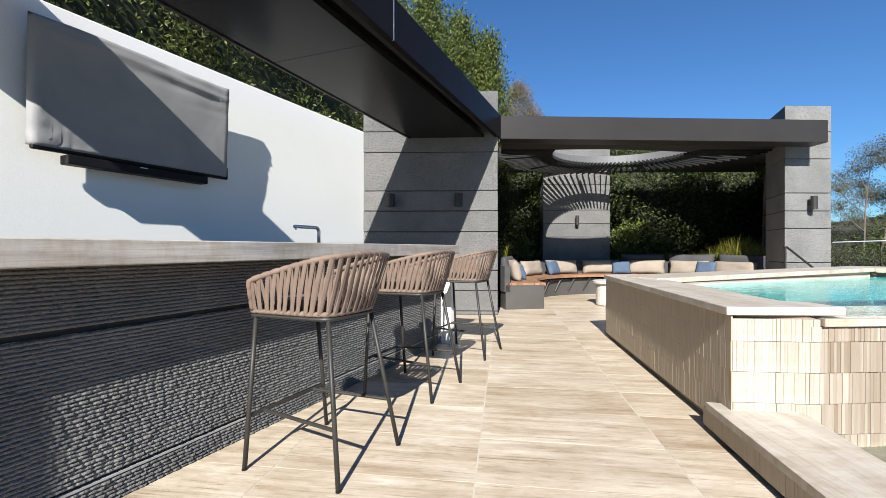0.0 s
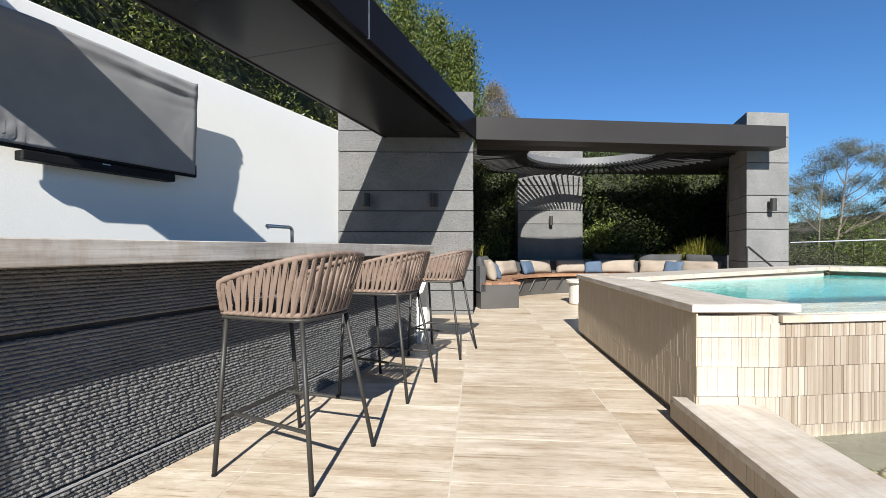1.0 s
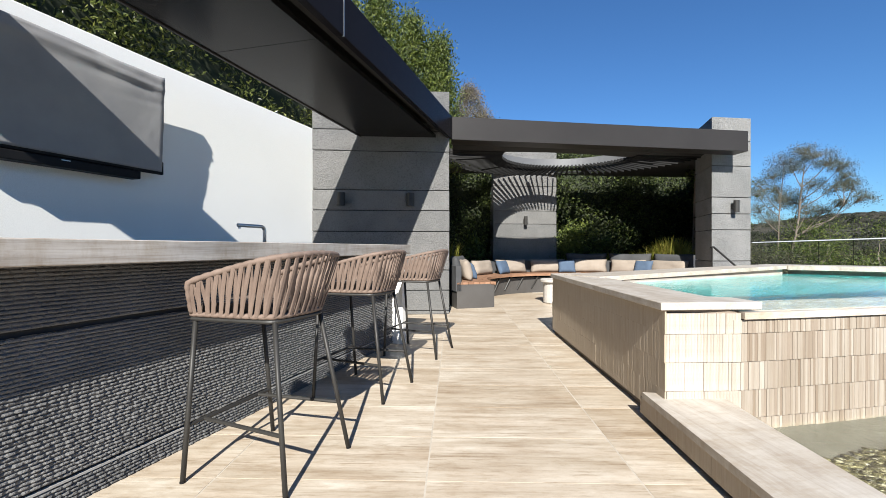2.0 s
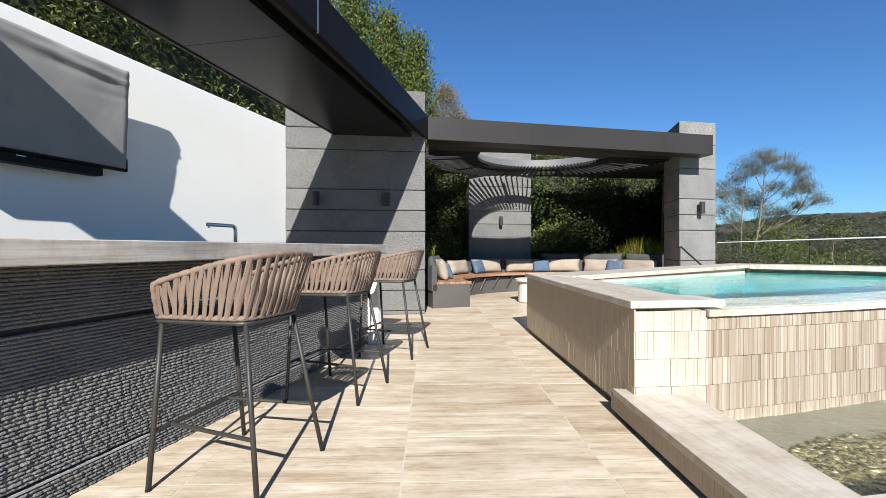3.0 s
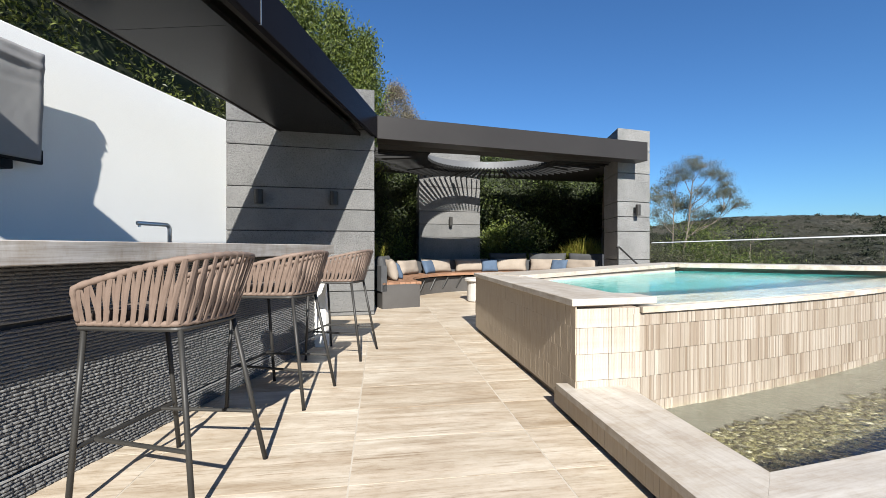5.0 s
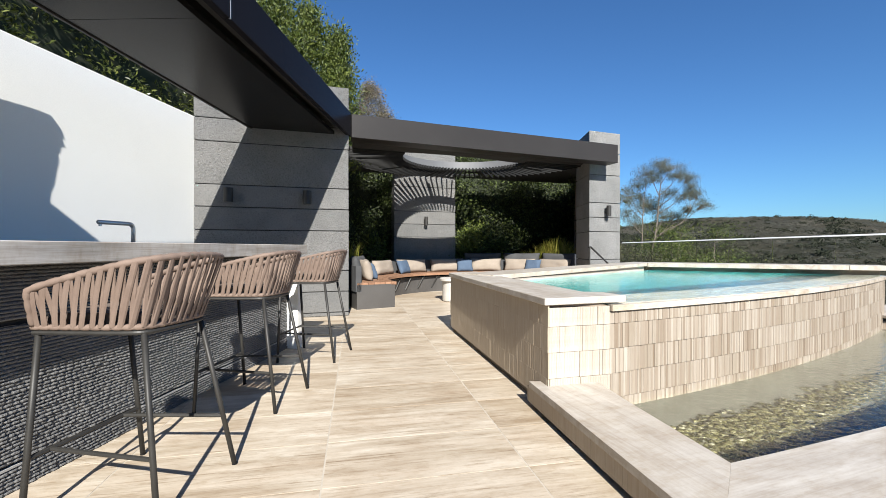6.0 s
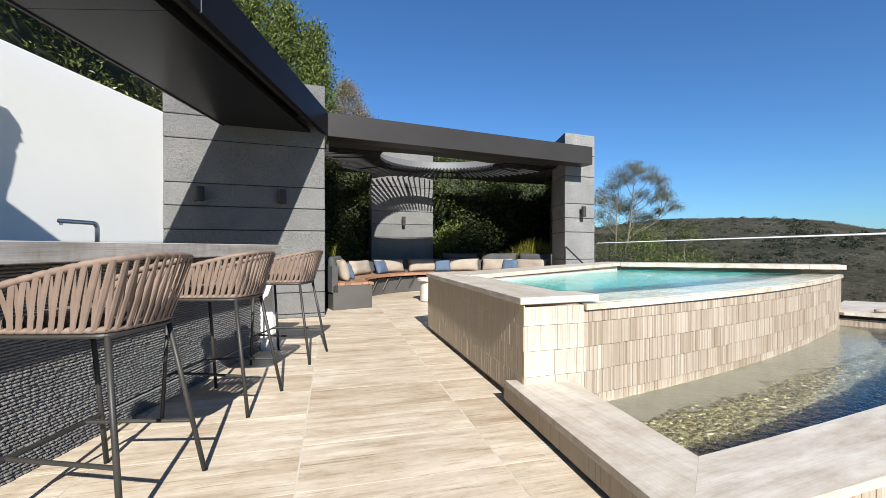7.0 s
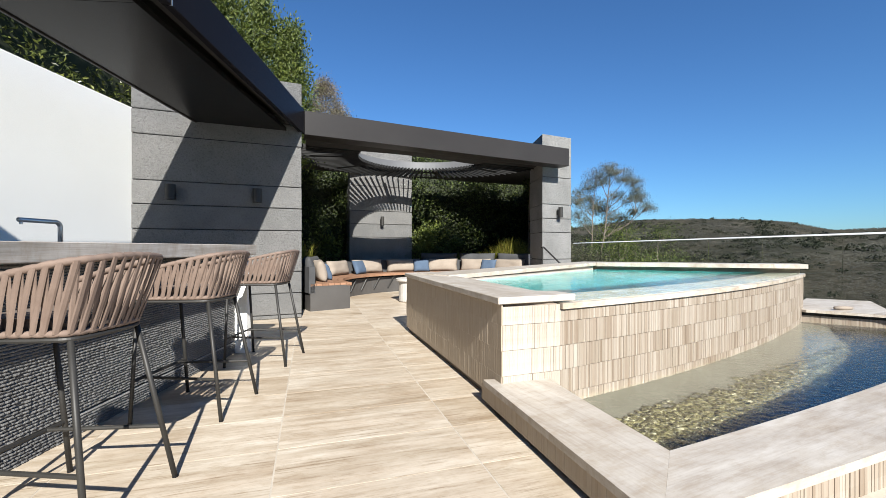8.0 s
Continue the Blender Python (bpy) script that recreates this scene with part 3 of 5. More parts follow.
n_ = [line_y(IN_P, IN_Q, Y_BACK), (q0[0] - 0.07, Y_BACK), (q1[0] - 0.07, 6.72), line_y(IN_P, IN_Q, 6.78)]
v = [bm.verts.new((*p, z)) for p, z in zip(rel(n_), (0.085, 0.33, 0.33, 0.085))] + [bm.verts.new((*p, z)) for p, z in zip(rel(n_), (0.06, 0.29, 0.29, 0.06))]
for q in ((0, 1, 2, 3), (7, 6, 5, 4), (0, 4, 5, 1), (1, 5, 6, 2), (2, 6, 7, 3), (3, 7, 4, 0)):
    bm.faces.new([v[i] for i in q])
part("roof_sheet", bm, M_metal, canopy)
# the roof rises a little towards the house: 33 mm a metre
for ob in canopy.children:
    for vert in ob.data.vertices:
        x, y, z = vert.co.x - 0.6, vert.co.y + 6.0, vert.co.z + 2.8 - 1.05
        k = (1.75 + 0.033 * 6.6) / (1.75 + 0.033 * y)
        vert.co = (x * k + 0.6, y * k - 6.0, z * k + 1.05 - 2.8)
# short cross panel from the wall to the canopy, added out of view for its shadow
bm = bmesh.new()
x0 = Vector((-3.43, 2.27, 0)) - ahead(WALL_AZ, 0.15)
x1 = x0 + ahead(WALL_AZ, 0.785)
prism(bm, rel([x0, x0 + aside(WALL_AZ, 1.0), x1 + aside(WALL_AZ, 0.97), x1]), 0.01, 0.35, 0.004)
part("cross_panel", bm, M_metal, canopy)

# ---------------------------------------------------------------- pavilion roof: beam, solid front, half ring, radial slats
pav = thing("pavilion_roof", (0.93, 6.82, 2.8), 0, "charcoal pavilion roof beam with a half-round slatted pergola", "roof")


def prel(pts):
    return [(p[0] - 0.93, p[1] - 6.82) for p in pts]


bm = bmesh.new()
prism(bm, prel([(0.922, 6.822), (6.36, 7.045), (6.36, 7.38), (0.95, 7.16)]), 0.0, 0.37, 0.006)
part("beam", bm, M_metal, pav)
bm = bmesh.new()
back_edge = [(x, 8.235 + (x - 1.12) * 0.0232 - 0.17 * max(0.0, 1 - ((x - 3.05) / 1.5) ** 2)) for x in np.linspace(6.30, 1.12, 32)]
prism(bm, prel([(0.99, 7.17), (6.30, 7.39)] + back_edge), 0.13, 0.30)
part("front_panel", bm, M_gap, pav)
RC, R_IN, R_RIM, R_OUT = Vector((3.5, 8.13, 0)), 1.37, 1.55, 2.34
bm = bmesh.new()
prev = None
for k in range(41):
    t = math.pi * k / 40
    d = Vector((math.cos(t), math.sin(t), 0))
    ring = []
    for r, z in ((R_RIM, 0.162), (R_RIM + 0.05, 0.162), (R_RIM + 0.05, 0.335), (R_RIM, 0.335)):
        p = RC + d * r
        ring.append(bm.verts.new((p.x - 0.93, p.y - 6.82, z)))
    if prev:
        for i in range(4):
            bm.faces.new((prev[i], ring[i], ring[(i + 1) % 4], prev[(i + 1) % 4]))
    prev = ring
part("ring", bm, M_ring, pav, "pale grey curved rim of the roof opening")
# plate added out of sight round the slats to keep sun off the hedges
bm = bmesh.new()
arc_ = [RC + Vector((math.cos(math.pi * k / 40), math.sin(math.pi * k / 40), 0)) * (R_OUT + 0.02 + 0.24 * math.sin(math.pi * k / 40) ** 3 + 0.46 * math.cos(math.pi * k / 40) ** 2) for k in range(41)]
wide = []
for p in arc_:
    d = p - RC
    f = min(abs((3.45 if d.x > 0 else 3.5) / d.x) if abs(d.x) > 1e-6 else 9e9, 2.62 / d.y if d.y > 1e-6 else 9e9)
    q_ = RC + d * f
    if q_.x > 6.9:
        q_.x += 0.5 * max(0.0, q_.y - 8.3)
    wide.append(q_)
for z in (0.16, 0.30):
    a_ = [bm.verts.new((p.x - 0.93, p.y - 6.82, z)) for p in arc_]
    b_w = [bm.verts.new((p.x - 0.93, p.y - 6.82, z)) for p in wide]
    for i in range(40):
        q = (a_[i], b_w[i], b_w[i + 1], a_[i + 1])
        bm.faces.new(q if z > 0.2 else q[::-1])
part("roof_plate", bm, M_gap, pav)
SLATS = 54
slat_meshes = {}


def reach(t):
    return round(R_OUT + 0.24 * max(0.0, math.sin(t)) ** 3 + 0.46 * math.cos(t) ** 2, 2)


for k in range(SLATS + 1):
    t = math.pi * k / SLATS
    if reach(t) not in slat_meshes:
        bm = bmesh.new()
        box(bm, (R_IN, -0.016, 0.10), (reach(t), 0.016, 0.160), 0.002)
        slat_meshes[reach(t)] = mesh_from(bm, "slat")
        slat_meshes[reach(t)].materials.append(M_slat)
    ob = new("slat", slat_meshes[reach(t)])
    ob.parent = pav
    ob.matrix_local = pose(RC.x - 0.93, RC.y - 6.82, 0, 0, 0, 180 * k / SLATS)
for t in (18, 58, 93, 128, 162):
    bm = bmesh.new()
    box(bm, (R_RIM + 0.02, -0.045, 0.115), (R_OUT, 0.045, 0.158), 0.003)
    part("spar", bm, M_slat, pav).matrix_local = pose(RC.x - 0.93, RC.y - 6.82, 0, 0, 0, t)
bm = bmesh.new()
tube(bm, [(RC.x - 0.93 + math.cos(math.pi * k / 40) * (reach(math.pi * k / 40) + 0.01), RC.y - 6.82 + math.sin(math.pi * k / 40) * (reach(math.pi * k / 40) + 0.01), 0.2) for k in range(41)], 0.02, 6)
part("outer_rim", bm, M_slat, pav)

# ---------------------------------------------------------------- bar counter
COUNTER = Vector((-0.723, 2.964, 0))
END_Y, BACK_Y = 1.88, -4.6
bar = thing("bar_counter", COUNTER, -A_AZ, "dark chiselled basalt bar counter with a grey stone top", "counter")


def ribbed_face(y0, y1, z0, z1, pitch=0.0165, step=0.0095):
    """Horizontal ribs broken by chisel strokes."""
    ys = np.arange(y0, y1 + step, step)
    rows = []
    z = z0
    while z < z1 - 1e-6:
        for f, d in ((0.0, -0.0125), (0.18, -0.002), (0.45, 0.001), (0.74, -0.001), (0.95, -0.0125)):
            zz = z + f * pitch
            if zz <= z1:
                rows.append((zz, d))
        z += pitch
    nz, ny = len(rows), len(ys)
    zz, dd = np.array([r[0] for r in rows]), np.array([r[1] for r in rows])
    rib = (np.arange(nz) // 5)[:, None]
    shift = rng.uniform(0, 1, nz // 5 + 2)
    cell = np.floor(ys[None, :] / 0.036 + shift[rib.ravel()][:, None] + 0.25 * np.sin(ys[None, :] * 9 + rib * 1.7)).astype(int)
    chip = rng.uniform(0, 1, (nz // 5 + 2, cell.max() - cell.min() + 2))
    depth = chip[rib, cell - cell.min()]
    edge = np.diff(cell, axis=1, prepend=cell[:, :1] - 1) != 0
    proud = np.where(dd[:, None] > -0.01, 1, 0)
    x = dd[:, None] - proud * depth * 0.0050 - proud * edge * 0.0050 + rng.normal(0, 0.0005, (nz, ny))
    wob = (chip[rib, cell - cell.min()] - 0.5) * 0.003 + rng.normal(0, 0.0004, (nz, ny))
    x = x - 0.0843 - 0.0312 * ys[None, :]
    v = np.stack([x, np.broadcast_to(ys[None, :], x.shape), zz[:, None] + wob * proud], -1).reshape(-1, 3)
    i, j = np.meshgrid(np.arange(nz - 1), np.arange(ny - 1), indexing="ij")
    f = np.stack([i * ny + j, i * ny + j + 1, (i + 1) * ny + j + 1, (i + 1) * ny + j], -1).reshape(-1, 4)
    return v, f


for z0, z1 in ((0.0, 0.103), (0.124, 0.722), (0.742, 0.984)):
    v, f = ribbed_face(BACK_Y + 2.2, END_Y, z0, z1)
    cloud("stone_panel", v, f, M_rib, bar)
bm = bmesh.new()
prism(bm, [(-0.62, BACK_Y), (-0.106 - 0.0312 * BACK_Y, BACK_Y), (-0.106 - 0.0312 * END_Y, END_Y), (-0.62, END_Y)], 0.0, 0.985)
part("body", bm, M_joint, bar)
bm = bmesh.new()
prism(bm, [(-0.12 - 0.0312 * BACK_Y, BACK_Y), (-0.089 - 0.0312 * BACK_Y, BACK_Y), (-0.089 - 0.0312 * END_Y, END_Y), (-0.12 - 0.0312 * END_Y, END_Y)], 0.1035, 0.1125)
part("groove_trim", bm, M_lit_edge, bar, "stone edge under the lower groove, coloured pale as if sunlit")
OVER = 0.091
bm = bmesh.new()
prism(bm, [(-0.66, BACK_Y), (OVER - 0.0312 * BACK_Y, BACK_Y), (OVER - 0.0312 * 1.975, 1.975), (-0.66, 1.975)], 0.986, 1.0845, 0.004)
part("top", bm, M_counter, bar, "pale grey vein-cut stone slab")
bm = bmesh.new()
box(bm, (-0.16, 1.884, 0.0), (-0.028, 1.972, 0.984), 0.003)
part("end_leg", bm, M_white, bar, "white end panel")

# slender tap on the back counter
tap = thing("tap", COUNTER + aside(A_AZ, -1.2) + ahead(A_AZ, 1.11) + Vector((0, 0, 0.92)), -A_AZ, "slim brushed steel swan-neck tap", "tap")
bm = bmesh.new()
arc = [(0, 0, 0), (0, 0, 0.30)] + [(0, -0.045 + 0.045 * math.cos(t), 0.30 + 0.045 * math.sin(t)) for t in np.linspace(0.2, math.pi / 2, 6)] + [(0, -0.34, 0.345)]
tube(bm, arc, 0.0175, 12)
part("spout", bm, M_steel, tap, smooth=True)
bm = bmesh.new()
tube(bm, [(0, -0.322, 0.345), (0, -0.322, 0.312)], 0.011, 8)
part("aerator", bm, M_steel, tap)
bm = bmesh.new()
tube(bm, [(0, 0, -0.0), (0, 0, 0.02)], 0.026, 12)
part("base_ring", bm, M_steel, tap)
back_bar = thing("back_counter", COUNTER + aside(A_AZ, -1.18), -A_AZ, "low white back counter against the wall", "counter")
bm = bmesh.new()
box(bm, (-0.95, BACK_Y + 1, 0.0), (0.27, 3.0, 0.878))
part("cabinet_body", bm, M_white, back_bar)
bm = bmesh.new()
box(bm, (-0.97, BACK_Y + 1, 0.88), (0.30, 3.05, 0.92), 0.003)
part("worktop", bm, M_counter, back_bar)

# ---------------------------------------------------------------- covered television and sound bar on the wall
tv = thing("television", WALL_END + aside(WALL_AZ, 0.0) - ahead(WALL_AZ, 0) + Vector((0, 0, 0)), -WALL_AZ, "wall-mounted television under a grey cloth cover", "television")
TY0, TY1, TZ0, TZ1, TX = -4.130, -2.532, 1.787, 2.700, 0.160
bm = bmesh.new()
nu, nv = 60, 40
front = {}
for i in range(nu + 1):
    for j in range(nv + 1):
        u, w = i / nu, j / nv
        y, z = TY0 + (TY1 - TY0) * u, TZ0 + (TZ1 - TZ0) * w
        wr = 0.006 * noise.noise(Vector((u * 5, w * 3, 1))) + 0.010 * max(0, w - 0.8) * noise.noise(Vector((u * 9, w * 22, 4))) * 5
        wr += 0.015 * noise.noise(Vector((u * 64, w * 11, 2))) * (1 - u) ** 3 * (1.1 - w) + 0.005 * noise.noise(Vector((u * 60, w * 7, 7))) * max(0.0, u - 0.75) * 4 + 0.014 * math.exp(-((w - 0.86 - 0.03 * math.sin(u * 4)) / 0.035) ** 2) * (0.4 + u)
        wr -= 0.010 * math.exp(-((w - 0.78 - 0.05 * u) / 0.03) ** 2) * max(0, u - 0.35) * 2 + 0.006 * math.exp(-((w - 0.60 - 0.1 * u) / 0.02) ** 2) * max(0, u - 0.6) * 2
        edge = min(u, 1 - u, (1 - w)) * 30
        x = TX + 0.045 * w + wr - (0.05 * max(0, 1 - edge) ** 2 if edge < 1 else 0)
        z += 0.012 * math.sin(u * 5.5) * w + 0.012 * u * u * w + 0.020 * (1 - u) * w
        front[i, j] = bm.verts.new((x, y, z))
for i in range(nu):
    for j in range(nv):
        bm.faces.new((front[i, j], front[i + 1, j], front[i + 1, j + 1], front[i, j + 1]))
rim = [front[i, 0] for i in range(nu + 1)] + [front[nu, j] for j in range(1, nv + 1)] + [front[i, nv] for i in range(nu - 1, -1, -1)] + [front[0, j] for j in range(nv - 1, 0, -1)]
back = [bm.verts.new((0.108, r.co.y + (0.01 if r.co.y < -3.36 else -0.01), TZ0 + (r.co.z - TZ0) * 0.885)) for r in rim]
for k in range(len(rim)):
    j = (k + 1) % len(rim)
    bm.faces.new((rim[k], back[k], back[j], rim[j]))
part("cloth_cover", bm, M_cover, tv, "creased grey fabric cover", True)
bm = bmesh.new()
box(bm, (0.108, TY0 + 0.02, TZ0 - 0.026), (TX - 0.012, TY1 - 0.005, TZ0 + 0.10), 0.008)
part("screen_body", bm, M_black, tv)
bm = bmesh.new()
box(bm, (0.0, -3.60, 1.95), (0.115, -3.15, 2.45), 0.01)
part("wall_bracket", bm, M_black, tv)
bm = bmesh.new()
box(bm, (0.05, -3.908, 1.684), (0.165, -2.775, 1.756), 0.008, segments=2)
sb = part("sound_bar", bm, M_black)
sb.matrix_world = pose(*WALL_END, 0, 0, -WALL_AZ)
bm = bmesh.new()
box(bm, (0.165, -3.40, 1.738), (0.1675, -3.34, 1.745))
part("badge", bm, M_steel, sb, "small pale badge")
tagged(sb, "long black sound bar mounted under the television", "speaker")


# ---------------------------------------------------------------- wall lamps
def wall_lamp(p, az, h=0.26, r=0.045, label="dark bronze cylindrical up and down wall lamp"):
    """Cylinder lamp on a wall whose outward side looks along az."""
    root = thing("wall_lamp", p, -az, label, "wall lamp", "wall lamps")
    bm = bmesh.new()
    tube(bm, [(0, 0.10, -h / 2), (0, 0.10, h / 2)], r, 16)
    part("cylinder", bm, M_leg, root)
    bm = bmesh.new()
    box(bm, (-0.035, 0.0, -0.05), (0.035, 0.062, 0.05), 0.004)
    part("bracket", bm, M_leg, root)
    return root


for px in (-0.81, 0.25):
    wall_lamp((px, 6.77 - (px + 0.81) * 0.04 - 0.002, 1.80), 182.3, 0.20, 0.062)
wall_lamp((3.35, 10.745, 1.75), 180, 0.23, 0.045)
wall_lamp((6.43, 7.492, 1.84), 180, 0.23, 0.05)


# ---------------------------------------------------------------- raised pool with spillway
POOL_Z, WATER_Z, LIP_Z = 0.735, 0.680, 0.675
N_CORNER, F_CORNER = Vector((1.525, 2.29, 0)), Vector((1.918, 5.09, 0))


def spill_y(x):
    return 2.272 + 0.045 * (x - 1.95) + 0.0275 * (x - 1.95) ** 2


SPILL = [Vector((x, spill_y(x), 0)) for x in np.linspace(1.95, 7.5, 31)]
SPILL += [Vector((7.5 + 0.12 * math.sin(t), spill_y(7.5) + 0.12 * (1 - math.cos(t)) + 0.03 * math.sin(t), 0)) for t in np.linspace(0.25, math.pi / 2, 6)]
K_LEFT, K_FAR, K_RIGHT = Vector((2.16, 4.30, 0)), Vector((5.59, 5.51, 0)), Vector((7.50, 3.31, 0))
pool = thing("swimming_pool", N_CORNER, 0, "raised travertine pool with turquoise water and curved spillway wall", "pool")
PO = Vector((N_CORNER.x, N_CORNER.y, 0))


def loc(pts):
    return [(p[0] - PO.x, p[1] - PO.y) for p in pts]


bm = bmesh.new()
W_NEAR, W_FAR = N_CORNER + Vector((0.042, 0.03, 0)), F_CORNER + Vector((0.03, 0, 0))
outer = [W_NEAR + Vector((0.03, 0.02, 0))] + [p + Vector((0, 0.02, 0)) for p in SPILL] + [Vector((7.6, 3.75, 0)), Vector((5.95, 6.0, 0)), W_FAR + Vector((0.03, 0, 0))]
INNER = [Vector((2.02, 2.60, 0)), Vector((2.2, 2.33, 0))] + [p + Vector((0.02, 0.2, 0)) for p in SPILL[2:-6]] + [Vector((7.44, 3.5, 0)), Vector((5.68, 5.52, 0)), Vector((2.25, 4.30, 0))]
lo = [bm.verts.new((p.x - PO.x, p.y - PO.y, -1.2)) for p in outer]
hi = [bm.verts.new((p.x - PO.x, p.y - PO.y, 0.688 if p.x < 1.96 else 0.63)) for p in outer]
for i in range(len(outer)):
    j = (i + 1) % len(outer)
    bm.faces.new((lo[i], lo[j], hi[j], hi[i]))
part("shell", bm, M_seam, pool)
bm = bmesh.new()
inn = [bm.verts.new((p.x - PO.x, p.y - PO.y, 0.65)) for p in INNER]
bot = [bm.verts.new((p.x - PO.x, p.y - PO.y, 0.3)) for p in INNER]
for i in range(len(INNER)):
    j = (i + 1) % len(INNER)
    bm.faces.new((inn[j], inn[i], bot[i], bot[j]))
bm.faces.new(bot)
part("lining", bm, M_pool_tile, pool, "turquoise pool lining")
# copings
bm = bmesh.new()
prism(bm, loc([N_CORNER, Vector((2.14, 2.262, 0)), Vector((2.14, 2.50, 0)), Vector((2.02, 2.56, 0)), Vector((2.24, 4.28, 0)), Vector((2.36, 5.22, 0)), F_CORNER]), POOL_Z - 0.045, POOL_Z, 0.004)
part("coping", bm, M_coping_long, pool, "pale stone coping slab")
def sloped(bm, pts, tops, thick):
    """A slab over a plan with its own top height at every corner."""
    hi = [bm.verts.new((p[0] - PO.x, p[1] - PO.y, z)) for p, z in zip(pts, tops)]
    lo = [bm.verts.new((p[0] - PO.x, p[1] - PO.y, z - thick)) for p, z in zip(pts, tops)]
    n = len(pts)
    bm.faces.new(hi)
    bm.faces.new(lo[::-1])
    for i in range(n):
        j = (i + 1) % n
        bm.faces.new((lo[i], lo[j], hi[j], hi[i]))
    return bm


kd = (K_FAR - K_LEFT).normalized()
kn = Vector((-kd.y, kd.x, 0))
kd2 = (K_RIGHT - K_FAR).normalized()
kn2 = Vector((-kd2.y, kd2.x, 0))
K_BACK = K_FAR + kn * 0.42 + kd * 0.35
part("raised_kerb", sloped(bmesh.new(), [K_LEFT, K_FAR, K_BACK, K_LEFT + kn * 0.55], [0.745, 0.80, 0.80, 0.745], 0.05), M_coping, pool, "overhanging pale stone back coping")
K_SPLIT = (K_RIGHT - K_FAR).length * 0.86
for f0, f1 in ((0.004, K_SPLIT - 0.003), (K_SPLIT + 0.003, (K_RIGHT - K_FAR).length)):
    far_0 = K_BACK if f0 < 0.1 else K_FAR + kn2 * 0.42
    part("raised_kerb", sloped(bmesh.new(), [K_FAR + kd2 * f0, K_FAR + kd2 * f1, K_FAR + kn2 * 0.42 + kd2 * f1, far_0 + kd2 * f0], [0.80 + 0.004 * f0, 0.80 + 0.004 * f1, 0.80 + 0.004 * f1, 0.80 + 0.004 * f0], 0.062), M_coping, pool)
part("kerb_wall", sloped(bmesh.new(), [K_LEFT + kn * 0.06 + kd * 0.25, K_FAR + kn * 0.06, K_BACK - kn * 0.05, K_LEFT + kn * 0.5 + kd * 0.25], [0.70, 0.755, 0.755, 0.70], 0.5), M_grout, pool)
part("kerb_wall", sloped(bmesh.new(), [K_FAR + kn2 * 0.14, K_RIGHT + kn2 * 0.14 - kd2 * 0.06, K_RIGHT + kn2 * 0.38 - kd2 * 0.06, K_FAR + kn2 * 0.38], [0.755] * 4, 0.9), M_seam, pool)
part("water_ledge", sloped(bmesh.new(), [K_LEFT - kn * 0.13 + kd * 0.15, K_FAR - kn * 0.015 - kd * 0.2, K_FAR + kn * 0.07 - kd * 0.1, K_LEFT + kn * 0.07 + kd * 0.15], [0.69, 0.705, 0.705, 0.69], 0.03), M_coping, pool, "pale ledge at the water line")
# spillway lip
bm = bmesh.new()
LIP = [Vector((2.02, spill_y(2.02), 0))] + SPILL[1:]
lipf = [p + Vector((0, -0.022, 0)) for p in LIP]
lipb = [p + Vector((0.0, 0.42, 0)) for p in LIP]
prism(bm, loc(lipf + lipb[::-1]), LIP_Z - 0.04, LIP_Z, 0.0)
part("spill_lip", bm, M_lip, pool, "wet pale stone spillway lip")
# water
bm = bmesh.new()
vs = [bm.verts.new((p.x - PO.x, p.y - PO.y, WATER_Z)) for p in [Vector((2.0, 2.58, 0)), Vector((2.18, 2.30, 0))] + [p + Vector((0, 0.02, 0)) for p in SPILL[3:-1]] + [Vector((7.55, 3.74, 0)), Vector((5.9, 5.66, 0)), Vector((2.2, 4.32, 0))]]
bm.faces.new(vs)
w = part("pool_water", bm, M_pool_water, pool, "clear turquoise pool water")
w.visible_shadow = False

# stone strip cladding: rows of narrow upright strips along a plan line
STRIP_W, ROW_H = 0.0185, 0.166


def strip_run(pts, z0, z1, first=0.175):
    """Places (x, y, az, z, height, out) of the strips along a line of points."""
    out = []
    seg = [(a, b) for a, b in zip(pts, pts[1:])]
    z = z1
    while z > z0 + 0.01:
        h = min(ROW_H if z < z1 else first, z - z0)
        carry = rng.uniform(0, STRIP_W)
        for a, b in seg:
            d = (b - a).to_2d()
            L = d.length
            s = carry
            while s < L:
                p = a.to_2d() + d * (s / L)
                out.append((p.x, p.y, math.atan2(d.y, d.x), z - h, h, rng.uniform(0, 0.0042)))
                s += STRIP_W
            carry = s - L
        z -= h
    return out


